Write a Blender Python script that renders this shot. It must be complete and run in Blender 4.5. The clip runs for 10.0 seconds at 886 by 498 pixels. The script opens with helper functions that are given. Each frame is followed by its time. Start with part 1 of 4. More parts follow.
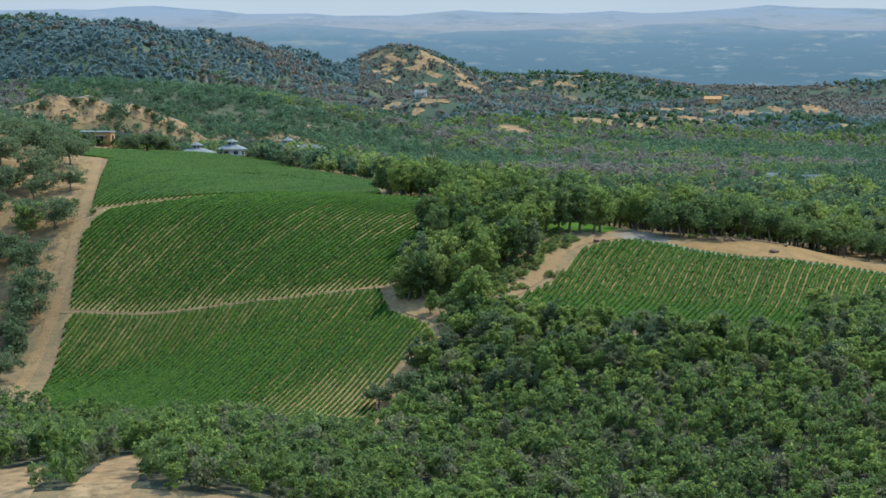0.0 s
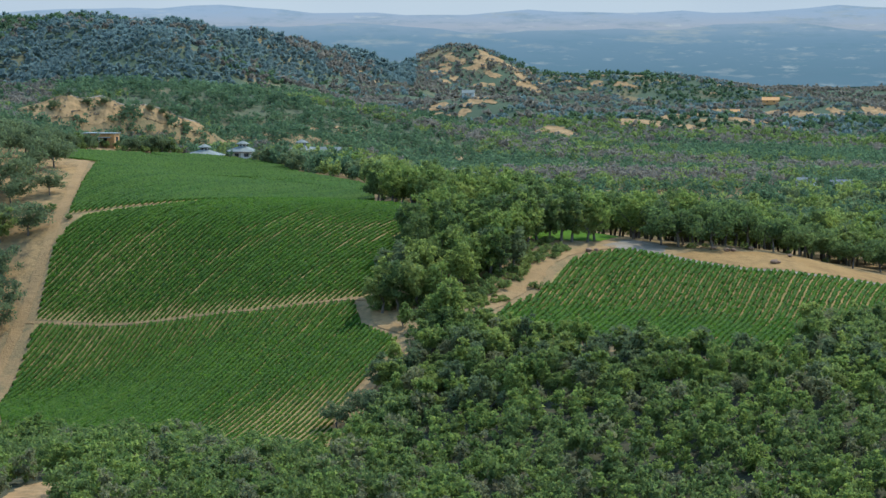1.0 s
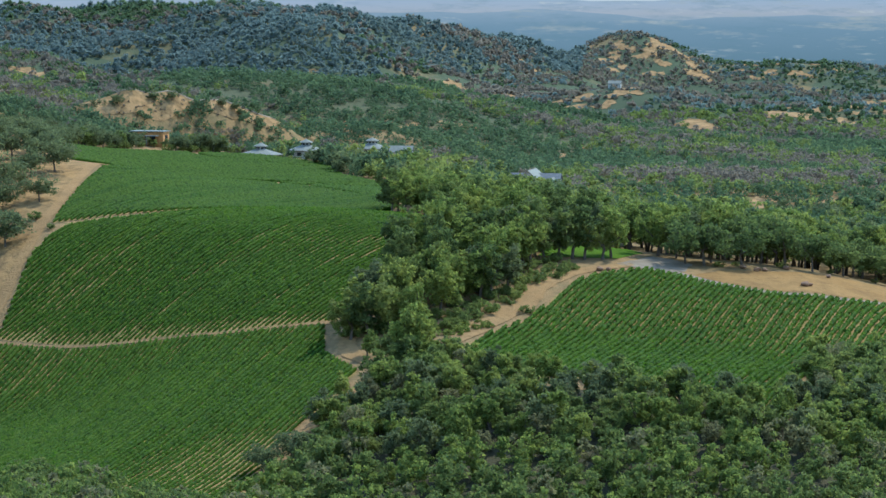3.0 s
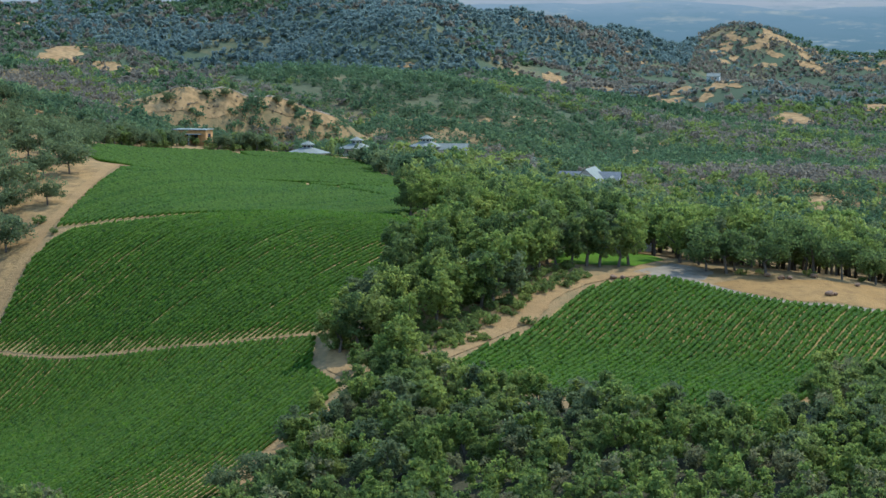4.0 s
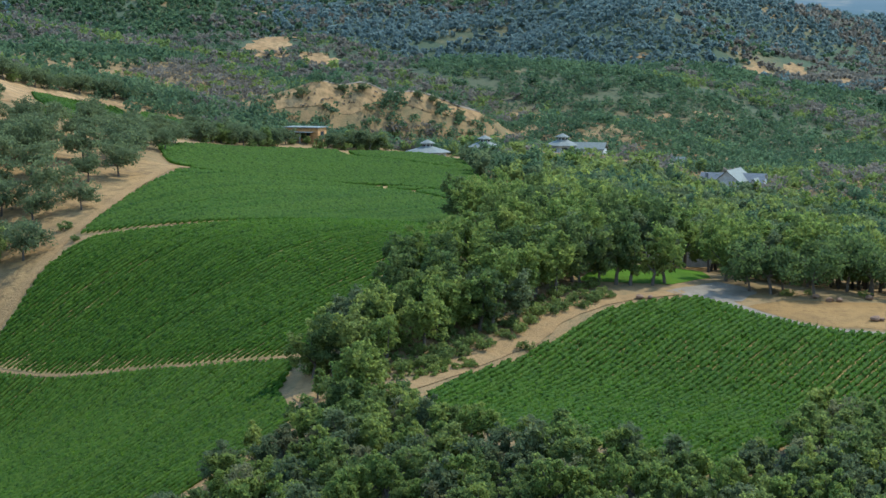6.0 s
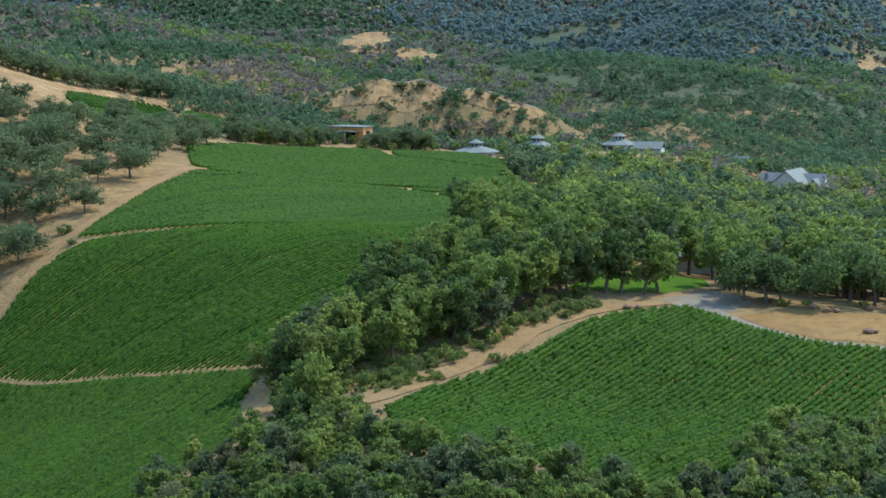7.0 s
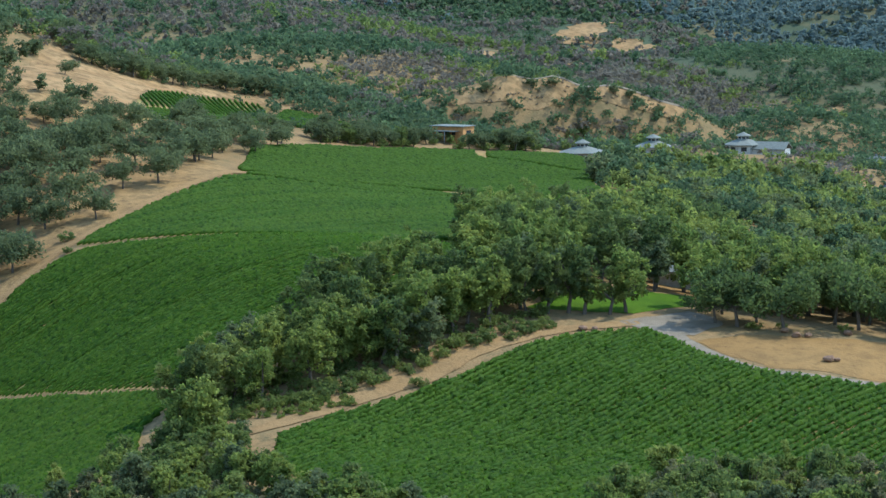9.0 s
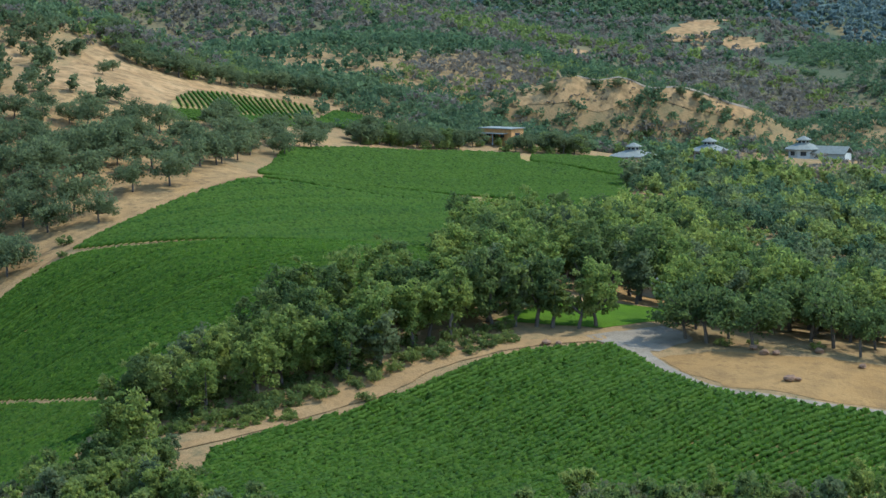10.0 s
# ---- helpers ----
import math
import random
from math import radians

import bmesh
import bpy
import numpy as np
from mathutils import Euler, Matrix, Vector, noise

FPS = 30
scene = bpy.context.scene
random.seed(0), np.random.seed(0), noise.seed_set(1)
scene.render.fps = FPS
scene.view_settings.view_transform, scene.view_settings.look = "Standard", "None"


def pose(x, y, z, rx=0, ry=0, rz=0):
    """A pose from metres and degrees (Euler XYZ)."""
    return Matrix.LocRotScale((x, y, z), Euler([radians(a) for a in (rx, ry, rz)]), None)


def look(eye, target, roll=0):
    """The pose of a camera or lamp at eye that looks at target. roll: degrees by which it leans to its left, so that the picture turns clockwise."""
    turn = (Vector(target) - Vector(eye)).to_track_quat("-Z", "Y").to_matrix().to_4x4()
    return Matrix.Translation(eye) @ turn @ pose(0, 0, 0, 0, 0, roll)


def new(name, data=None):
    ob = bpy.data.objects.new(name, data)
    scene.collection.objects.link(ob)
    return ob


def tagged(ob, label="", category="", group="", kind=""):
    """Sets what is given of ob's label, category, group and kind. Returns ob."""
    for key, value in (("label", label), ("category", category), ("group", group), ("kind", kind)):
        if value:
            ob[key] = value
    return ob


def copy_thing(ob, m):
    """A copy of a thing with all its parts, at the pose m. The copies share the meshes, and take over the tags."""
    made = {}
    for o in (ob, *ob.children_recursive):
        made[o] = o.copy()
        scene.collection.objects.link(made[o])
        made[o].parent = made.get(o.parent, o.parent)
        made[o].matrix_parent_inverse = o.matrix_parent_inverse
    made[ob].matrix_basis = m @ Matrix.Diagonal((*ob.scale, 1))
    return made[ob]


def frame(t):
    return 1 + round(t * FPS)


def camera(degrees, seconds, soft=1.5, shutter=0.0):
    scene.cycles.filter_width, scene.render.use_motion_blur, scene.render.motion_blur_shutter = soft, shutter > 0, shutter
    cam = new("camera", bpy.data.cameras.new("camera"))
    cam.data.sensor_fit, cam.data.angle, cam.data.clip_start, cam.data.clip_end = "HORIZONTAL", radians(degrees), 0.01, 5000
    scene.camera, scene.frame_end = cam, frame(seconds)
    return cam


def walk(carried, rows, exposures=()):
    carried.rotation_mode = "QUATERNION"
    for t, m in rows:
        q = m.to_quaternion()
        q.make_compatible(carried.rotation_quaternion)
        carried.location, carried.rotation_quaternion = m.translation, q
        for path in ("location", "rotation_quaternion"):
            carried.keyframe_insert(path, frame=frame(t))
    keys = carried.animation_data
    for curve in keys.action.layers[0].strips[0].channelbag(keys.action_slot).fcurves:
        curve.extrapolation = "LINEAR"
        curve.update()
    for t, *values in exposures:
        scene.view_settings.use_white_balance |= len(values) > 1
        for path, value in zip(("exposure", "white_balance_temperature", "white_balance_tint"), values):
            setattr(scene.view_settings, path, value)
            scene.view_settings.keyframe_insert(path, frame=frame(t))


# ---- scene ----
# the camera and its flight
cam = camera(19.821, 10.0, soft=1.5)
PATH = [
    (0.0, (-0.00, -0.00, 84.48), (-0.01, 996.20, -2.61), -0.030),
    (0.5, (12.09, 15.01, 84.28), (-1.94, 1011.13, -2.64), -0.019),
    (1.0, (24.07, 30.12, 84.37), (-7.13, 1025.81, -2.93), 0.072),
    (1.5, (36.04, 45.33, 84.74), (-13.46, 1040.21, -3.38), 0.134),
    (2.0, (47.96, 60.63, 85.43), (-21.50, 1054.17, -4.27), 0.171),
    (2.5, (59.95, 75.98, 86.27), (-31.52, 1067.56, -5.37), 0.176),
    (4.0, (97.29, 121.45, 88.12), (-69.95, 1102.59, -8.82), -0.156),
    (4.5, (110.05, 136.11, 88.59), (-87.39, 1111.48, -9.70), -0.200),
    (5.0, (122.95, 150.53, 88.94), (-103.93, 1119.35, -10.64), -0.207),
    (5.5, (135.91, 164.73, 89.18), (-119.88, 1126.21, -11.43), -0.219),
    (6.0, (149.00, 178.66, 89.32), (-137.74, 1131.28, -12.16), -0.281),
    (7.5, (190.54, 216.86, 90.98), (-182.53, 1138.68, -14.24), -0.577),
    (8.0, (204.64, 230.08, 91.47), (-199.05, 1138.78, -14.82), -0.692),
    (8.5, (218.72, 243.51, 92.08), (-215.20, 1138.02, -15.44), -0.745),
    (9.0, (232.73, 257.13, 92.81), (-231.44, 1136.19, -15.79), -0.787),
    (9.5, (246.67, 270.84, 93.62), (-246.37, 1133.91, -16.00), -0.763),
    (10.0, (260.52, 284.56, 94.56), (-261.87, 1130.06, -16.05), -0.656),
]
walk(cam, [(t, look(eye, target, roll)) for t, eye, target, roll in PATH], [(0, 1.43, 5800, 1), (10, 1.43, 5800, 1)])

# world, sun and exposure
SUN_AZIMUTH, SUN_HEIGHT = 44.0, 52.0  # degrees clockwise from +y, and over the horizon
world = bpy.data.worlds.new("sky")
scene.world = world
world.use_nodes = True
sky = world.node_tree.nodes.new("ShaderNodeTexSky")
sky.sky_type, sky.sun_disc = "NISHITA", False
sky.sun_elevation, sky.sun_rotation = radians(SUN_HEIGHT), radians(SUN_AZIMUTH)
sky.air_density, sky.dust_density, sky.ozone_density = 1.4, 0.5, 4.0
background = world.node_tree.nodes["Background"]
background.inputs["Strength"].default_value = 0.15
world.node_tree.links.new(sky.outputs[0], background.inputs["Color"])
sun = new("sun", bpy.data.lights.new("sun", "SUN"))
sun.data.energy, sun.data.angle, sun.data.color = 2.0, radians(0.6), (1.0, 0.95, 0.86)
to_sun = Vector((math.sin(radians(SUN_AZIMUTH)) * math.cos(radians(SUN_HEIGHT)),
                 math.cos(radians(SUN_AZIMUTH)) * math.cos(radians(SUN_HEIGHT)), math.sin(radians(SUN_HEIGHT))))
sun.matrix_world = look(to_sun * 500, (0, 0, 0))


# ---- materials ----
def material(name, build, rough=0.9, metal=0.0):
    m = bpy.data.materials.new(name)
    m.use_nodes = True
    tree = m.node_tree
    bsdf = tree.nodes["Principled BSDF"]
    bsdf.inputs["Roughness"].default_value, bsdf.inputs["Metallic"].default_value = rough, metal
    bsdf.inputs["Specular IOR Level"].default_value = 0.25
    build(tree, bsdf)
    return m


def node(tree, kind, **inputs):
    n = tree.nodes.new("ShaderNode" + kind)
    for k, v in inputs.items():
        n.inputs[k.replace("_", " ")].default_value = v
    return n


def grain(tree, scale, detail=4.0, rough=0.6, low=0.35, high=0.65, stretch=None):
    """A noise of that scale (per metre), stretched to 0..1 between low and high."""
    place = tree.nodes.new("ShaderNodeNewGeometry").outputs["Position"]
    if stretch:
        s = tree.nodes.new("ShaderNodeVectorMath")
        s.operation = "MULTIPLY"
        s.inputs[1].default_value = stretch
        tree.links.new(place, s.inputs[0])
        place = s.outputs[0]
    n = node(tree, "TexNoise", Scale=scale, Detail=detail, Roughness=rough)
    tree.links.new(place, n.inputs["Vector"])
    r = node(tree, "MapRange")
    r.inputs["From Min"].default_value, r.inputs["From Max"].default_value = low, high
    tree.links.new(n.outputs["Fac"], r.inputs["Value"])
    return r.outputs["Result"]


def blend(tree, fac, a, b, mode="MIX"):
    m = tree.nodes.new("ShaderNodeMix")
    m.data_type, m.blend_type = "RGBA", mode
    for value, socket in ((fac, m.inputs["Factor"]), (a, m.inputs["A"]), (b, m.inputs["B"])):
        if isinstance(value, bpy.types.NodeSocket):
            tree.links.new(value, socket)
        elif isinstance(value, tuple):
            socket.default_value = (*value, 1)
        else:
            socket.default_value = value
    return m.outputs["Result"]


def relief(tree, bsdf, value, strength=0.5, depth=0.2):
    b = node(tree, "Bump", Strength=strength, Distance=depth)
    tree.links.new(value, b.inputs["Height"])
    tree.links.new(b.outputs["Normal"], bsdf.inputs["Normal"])


def earth(name, dark, light, stain, wide=0.02, fine=0.5, scrub=None, spots=0.52):
    """Bare or grassy ground: two colours in large patches, a third in fine spots."""
    def build(tree, bsdf):
        c = blend(tree, grain(tree, wide), dark, light)
        c = blend(tree, grain(tree, fine, low=spots, high=spots + 0.23), c, stain)
        c = blend(tree, grain(tree, 0.16, low=0.45, high=0.8), c, stain)
        if scrub:
            place = tree.nodes.new("ShaderNodeSeparateXYZ")
            tree.links.new(tree.nodes.new("ShaderNodeNewGeometry").outputs["Position"], place.inputs[0])
            zone = node(tree, "MapRange")
            zone.inputs["From Min"].default_value, zone.inputs["From Max"].default_value, zone.inputs["To Max"].default_value = 1080, 1350, 0.95
            tree.links.new(place.outputs["Y"], zone.inputs["Value"])
            patch = node(tree, "Math")
            patch.operation = "MULTIPLY"
            tree.links.new(zone.outputs["Result"], patch.inputs[0])
            tree.links.new(grain(tree, 0.012, 5, low=0.28, high=0.46), patch.inputs[1])
            c = blend(tree, patch.outputs[0], c, scrub)
        tree.links.new(c, bsdf.inputs["Base Color"])
        relief(tree, bsdf, grain(tree, fine * 3))
    m = material(name, build, 1.0)
    m.node_tree.nodes["Principled BSDF"].inputs["Specular IOR Level"].default_value = 0.03
    return m


def foliage(name, dark, mid, light, wide=0.045, speckle=0.0):
    """Leaves: colour varies from tree to tree, in patches and from leaf clump to leaf clump."""
    def build(tree, bsdf):
        geo = tree.nodes.new("ShaderNodeNewGeometry")
        info = tree.nodes.new("ShaderNodeObjectInfo")
        c = blend(tree, grain(tree, wide, 2.0, low=0.38, high=0.62), dark, mid)
        r = node(tree, "MapRange")
        r.inputs["From Min"].default_value, r.inputs["From Max"].default_value, r.inputs["To Max"].default_value = 0.55, 1.0, 0.8
        tree.links.new(info.outputs["Random"], r.inputs["Value"])
        c = blend(tree, r.outputs["Result"], c, light)
        r2 = node(tree, "MapRange")
        r2.inputs["From Min"].default_value, r2.inputs["To Max"].default_value = 0.35, 0.6
        tree.links.new(geo.outputs["Random Per Island"], r2.inputs["Value"])
        c = blend(tree, r2.outputs["Result"], c, light)
        if speckle:
            c = blend(tree, grain(tree, speckle, 2.0, low=0.40, high=0.72), c, light)
            c = blend(tree, grain(tree, speckle * 0.7, 3.0, low=0.52, high=0.70), c, tuple(v * 0.55 for v in dark))
        tree.links.new(c, bsdf.inputs["Base Color"])
        thin = tree.nodes.new("ShaderNodeBsdfTranslucent")
        mix = node(tree, "MixShader", Fac=0.66)
        tree.links.new(c, thin.inputs["Color"])
        tree.links.new(bsdf.outputs[0], mix.inputs[1])
        tree.links.new(thin.outputs[0], mix.inputs[2])
        tree.links.new(mix.outputs[0], tree.nodes["Material Output"].inputs["Surface"])
    return material(name, build, 0.75)


def plain(name, colour, rough=0.6, metal=0.0, spots=None, scale=1.2):
    def build(tree, bsdf):
        c = blend(tree, grain(tree, scale), colour, spots or tuple(v * 0.75 for v in colour))
        tree.links.new(c, bsdf.inputs["Base Color"])
    return material(name, build, rough, metal)


DRY = earth("dry grass and scrub", (0.190, 0.120, 0.056), (0.250, 0.158, 0.074), (0.110, 0.092, 0.046), scrub=(0.056, 0.074, 0.044))
STRAW = earth("mown straw", (0.205, 0.116, 0.043), (0.248, 0.147, 0.058), (0.140, 0.084, 0.036), 0.05)
# litter toned dark: the shade below the near trees is in its colour
SHADED_LITTER = earth("shade-toned leaf litter", (0.060, 0.054, 0.032), (0.082, 0.074, 0.044), (0.040, 0.042, 0.024), 0.08)
PALE_GRASS = earth("pale dry grass", (0.232, 0.138, 0.058), (0.290, 0.180, 0.079), (0.130, 0.086, 0.042), 0.06, 0.4, spots=0.46)
DIRT = earth("dirt track", (0.232, 0.138, 0.060), (0.272, 0.170, 0.078), (0.165, 0.102, 0.047), 0.08)
SOIL = earth("tilled soil", (0.235, 0.155, 0.060), (0.285, 0.19, 0.078), (0.135, 0.128, 0.042), 0.05)
GRAVEL = earth("pale gravel", (0.190, 0.152, 0.110), (0.225, 0.182, 0.132), (0.140, 0.110, 0.078), 0.1)
LAWN = earth("green lawn", (0.052, 0.098, 0.008), (0.068, 0.118, 0.010), (0.045, 0.080, 0.010), 0.1)
SAND = earth("bleached sandy slope", (0.255, 0.148, 0.066), (0.350, 0.222, 0.106), (0.135, 0.087, 0.042), 0.08, 0.3, spots=0.44)
OAK = foliage("oak leaves", (0.088, 0.124, 0.038), (0.136, 0.174, 0.046), (0.198, 0.224, 0.058), 0.16)
BRIGHT = foliage("fresh leaves", (0.100, 0.146, 0.036), (0.162, 0.206, 0.044), (0.240, 0.262, 0.060), 0.16)
GREY = foliage("grey twigs and leaves", (0.132, 0.134, 0.064), (0.158, 0.154, 0.070), (0.190, 0.180, 0.082), 0.11)
WOODS = foliage("far woods leaves", (0.058, 0.096, 0.048), (0.084, 0.126, 0.058), (0.120, 0.160, 0.072), 0.03)
BRUSH = foliage("dry brown brush", (0.132, 0.114, 0.090), (0.156, 0.134, 0.104), (0.190, 0.162, 0.122), 0.012)
# far trees: the blue haze of distance is painted into this base colour
HAZY_WOODS = foliage("far leaves with blue haze in the colour", (0.112, 0.152, 0.140), (0.128, 0.170, 0.156), (0.144, 0.186, 0.170), 0.01)
OLIVE = foliage("grey-green oak leaves", (0.080, 0.103, 0.046), (0.108, 0.132, 0.056), (0.146, 0.168, 0.072), 0.13)
DEEP = foliage("deep green oak leaves", (0.060, 0.090, 0.030), (0.086, 0.120, 0.036), (0.126, 0.158, 0.046), 0.16)
VINE = foliage("vine leaves", (0.042, 0.114, 0.009), (0.062, 0.148, 0.012), (0.126, 0.208, 0.020), 0.03, 1.4)
BARK = plain("grey bark", (0.085, 0.068, 0.055), 0.9)
ROOF = plain("pale grey-green metal roof", (0.165, 0.168, 0.142), 0.8, 0.0)
SLATE = plain("dark grey shingles", (0.15, 0.15, 0.15), 0.85)
WALL = plain("white painted boards", (0.42, 0.41, 0.38), 0.7)
OCHRE = plain("ochre plaster", (0.52, 0.25, 0.09), 0.85)
DARK = plain("dark glass and openings", (0.03, 0.035, 0.04), 0.2)
STONE = plain("brown boulder stone", (0.20, 0.115, 0.070), 0.9)


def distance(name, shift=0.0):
    """The far valley and its mountains as a plain glowing backdrop, summer haze painted into its colours."""
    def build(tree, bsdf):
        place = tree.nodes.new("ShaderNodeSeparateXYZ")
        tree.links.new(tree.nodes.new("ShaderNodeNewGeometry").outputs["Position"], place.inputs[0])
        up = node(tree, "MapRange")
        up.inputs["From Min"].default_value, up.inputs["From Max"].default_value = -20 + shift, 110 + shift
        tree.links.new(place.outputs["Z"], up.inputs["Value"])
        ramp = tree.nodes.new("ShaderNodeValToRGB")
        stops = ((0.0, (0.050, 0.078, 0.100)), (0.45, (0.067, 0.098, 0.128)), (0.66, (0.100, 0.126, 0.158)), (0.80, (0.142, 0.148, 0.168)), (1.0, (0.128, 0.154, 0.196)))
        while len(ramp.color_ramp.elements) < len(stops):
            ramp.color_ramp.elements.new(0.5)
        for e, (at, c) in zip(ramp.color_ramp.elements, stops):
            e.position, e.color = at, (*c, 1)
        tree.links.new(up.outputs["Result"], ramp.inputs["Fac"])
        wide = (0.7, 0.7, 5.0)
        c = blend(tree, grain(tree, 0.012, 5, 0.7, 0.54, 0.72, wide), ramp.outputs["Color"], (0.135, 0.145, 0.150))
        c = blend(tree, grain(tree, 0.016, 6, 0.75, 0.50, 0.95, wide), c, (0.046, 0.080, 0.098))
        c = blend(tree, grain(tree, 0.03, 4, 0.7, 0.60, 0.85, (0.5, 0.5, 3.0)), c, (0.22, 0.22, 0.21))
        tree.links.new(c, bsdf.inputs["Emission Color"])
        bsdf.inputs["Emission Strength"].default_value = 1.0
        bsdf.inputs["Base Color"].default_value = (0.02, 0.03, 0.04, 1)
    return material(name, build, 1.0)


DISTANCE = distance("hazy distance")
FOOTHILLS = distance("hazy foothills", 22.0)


# added sheet behind the mountains, glowing in a painted sky haze
def haze_sky(tree, bsdf):
    c = blend(tree, grain(tree, 0.002, 2.0), (0.190, 0.204, 0.228), (0.208, 0.220, 0.238))
    tree.links.new(c, bsdf.inputs["Emission Color"])
    bsdf.inputs["Emission Strength"].default_value = 1.0
    bsdf.inputs["Base Color"].default_value = (0.05, 0.05, 0.05, 1)


HAZE = material("glowing sheet of pale sky over the horizon", haze_sky, 1.0)


# ---- building helpers ----
def mesh_of(name, verts, faces, mat, smooth=False):
    """A mesh from arrays: verts n x 3, faces all of the same number of corners."""
    me = bpy.data.meshes.new(name)
    verts, faces = np.asarray(verts, np.float32), np.asarray(faces, np.int32)
    n, k = faces.shape
    me.vertices.add(len(verts))
    me.vertices.foreach_set("co", verts.ravel())
    me.loops.add(n * k)
    me.loops.foreach_set("vertex_index", faces.ravel())
    me.polygons.add(n)
    me.polygons.foreach_set("loop_start", np.arange(0, n * k, k, dtype=np.int32))
    me.update(calc_edges=True)
    if smooth:
        me.shade_smooth()
    me.materials.append(mat)
    return me


def part(name, bm, mat, parent=None, label=""):
    me = bpy.data.meshes.new(name)
    bm.to_mesh(me)
    bm.free()
    me.materials.append(mat)
    ob = new(name, me)
    ob.parent = parent
    return tagged(ob, label) if label else ob


# Terrain: heights on a coarse grid of the near slopes, cubic between them, and rounded hills farther off.
GRID_X = np.array([-253.4, -184.3, -130.6, -84.5, -42.2, 0.0, 42.2, 84.5, 145.9], float)
GRID_Y = np.array([368.6, 476.2, 537.6, 583.7, 622.1, 660.5, 698.9, 745.0, 829.4, 921.6, 1029.1], float)
GRID_Z = np.array([
    (2.9, -3.5, 0.5, 6.5, 6.5, -2.8, -7.3, -5.7, -5.5),
    (0.6, -3.0, -1.5, 2.6, 4.5, -2.8, -6.4, -4.4, -5.1),
    (3.5, 4.2, 2.5, -3.1, -1.5, 2.7, 6.8, 8.3, 2.6),
    (14.3, 12.0, 2.2, -3.4, 4.0, 12.4, 15.1, 14.4, 9.8),
    (27.0, 16.7, 0.4, -0.5, 11.8, 19.5, 17.9, 16.1, 13.7),
    (38.4, 22.5, 9.4, 14.7, 24.7, 28.5, 25.3, 23.3, 18.4),
    (45.5, 30.3, 25.4, 32.2, 36.0, 35.0, 29.4, 26.0, 19.4),
    (56.3, 47.1, 41.2, 39.0, 35.9, 33.0, 26.2, 21.8, 17.4),
    (79.0, 61.5, 44.5, 37.3, 35.2, 31.5, 23.4, 18.9, 16.9),
    (78.0, 51.5, 40.7, 37.1, 33.3, 25.1, 18.8, 15.7, 12.5),
    (55.5, 60.1, 43.7, 34.6, 31.2, 21.8, 16.0, 14.0, 10.4),
])
BASE_Y = (0.0, 368.6, 476.2, 583.7, 691.2, 829.4, 1075.2, 1382.4, 1766.4, 2304.0, 3072.0, 3840.0)
BASE_Z = (-11.5, -6.9, -4.6, 6.9, 15.4, 18.4, 21.5, 11.5, 7.7, 0.0, -19.2, -23.0)
# hills: x, y, height over the base, half-width and half-depth
HILLS = [
    (-285.0, 870.0, 66.0, 85.0, 110.0), (-307.2, 1136.6, 44.5, 99.8, 145.9), (-399.4, 1321.0, 47.0, 138.2, 153.6),
    (-183.0, 1033.7, 22.6, 10.0, 17.0), (-175.2, 1040.6, 25.1, 10.0, 17.0), (-168.2, 1046.9, 25.8, 10.0, 17.0), (-160.3, 1053.9, 32.5, 10.0, 17.0), (-148.5, 1064.5, 32.6, 10.0, 17.0),
    (-140.8, 1071.3, 18.8, 10.0, 17.0), (-134.9, 1076.6, 26.5, 10.0, 17.0), (-127.7, 1083.1, 23.8, 10.0, 17.0), (-120.9, 1089.2, 21.0, 10.0, 17.0), (-112.2, 1096.9, 20.5, 10.0, 17.0),
    (-180.5, 1374.7, 39.9, 130.6, 92.2), (-153.6, 1589.8, 34.6, 99.8, 99.8), (-418.6, 1701.1, 47.6, 115.2, 92.2),
    (-583.7, 1536.0, 66.0, 169.0, 153.6), (-720.0, 1267.2, 70.0, 192.0, 192.0), (-8.4, 1950.7, 21.5, 115.2, 76.8), (-175.1, 2150.4, 26.1, 115.2, 92.2),
    (99.8, 1904.6, 13.8, 115.2, 69.1), (264.2, 2338.6, 13.8, 169.0, 61.4), (115.2, 2227.2, 9.2, 153.6, 61.4), (55.3, 1787.1, 6.1, 84.5, 53.8),
]
FAR_HILLS = [
    (-44.5, 2999, 78, 78, 105), (115, 2995, 46, 140, 105), (292, 2995, 30, 190, 105), (-104, 2870, 44, 60, 100),
    (-165, 2817, 60, 70, 130), (-195, 2670, 62, 75, 130), (-218, 2522, 70, 85, 150), (-255, 2360, 68, 85, 130), (-290, 2200, 66, 80, 120),
    (-350, 2310, 76, 95, 130), (-420, 2430, 84, 100, 160),
    (-560, 2400, 78, 150, 200), (-760, 2300, 80, 230, 230), (-1040, 2150, 80, 270, 270), (-1345, 1920, 78, 300, 300),
    (540, 2535, 19, 190, 150), (560, 3010, 33, 210, 80), (-85, 1138, 19, 40, 40), (-540, 1330, 62, 140, 140), (-72, 1012, 15, 45, 40),
]


# hollows that lower the houses to fit the camera's view: x, y, depth, radius
HOLLOWS = [(-94.1, 968.0, 3.2, 10.0), (-83.2, 998.0, 2.6, 10.0), (-62.7, 1023.0, 2.8, 11.0), (-4.5, 1020.0, 4.8, 16.0)]

# a low swell at the head of the dirt road: x, y, rise, radius
SWELL = (-106.0, 790.0, 2.2, 27.0)


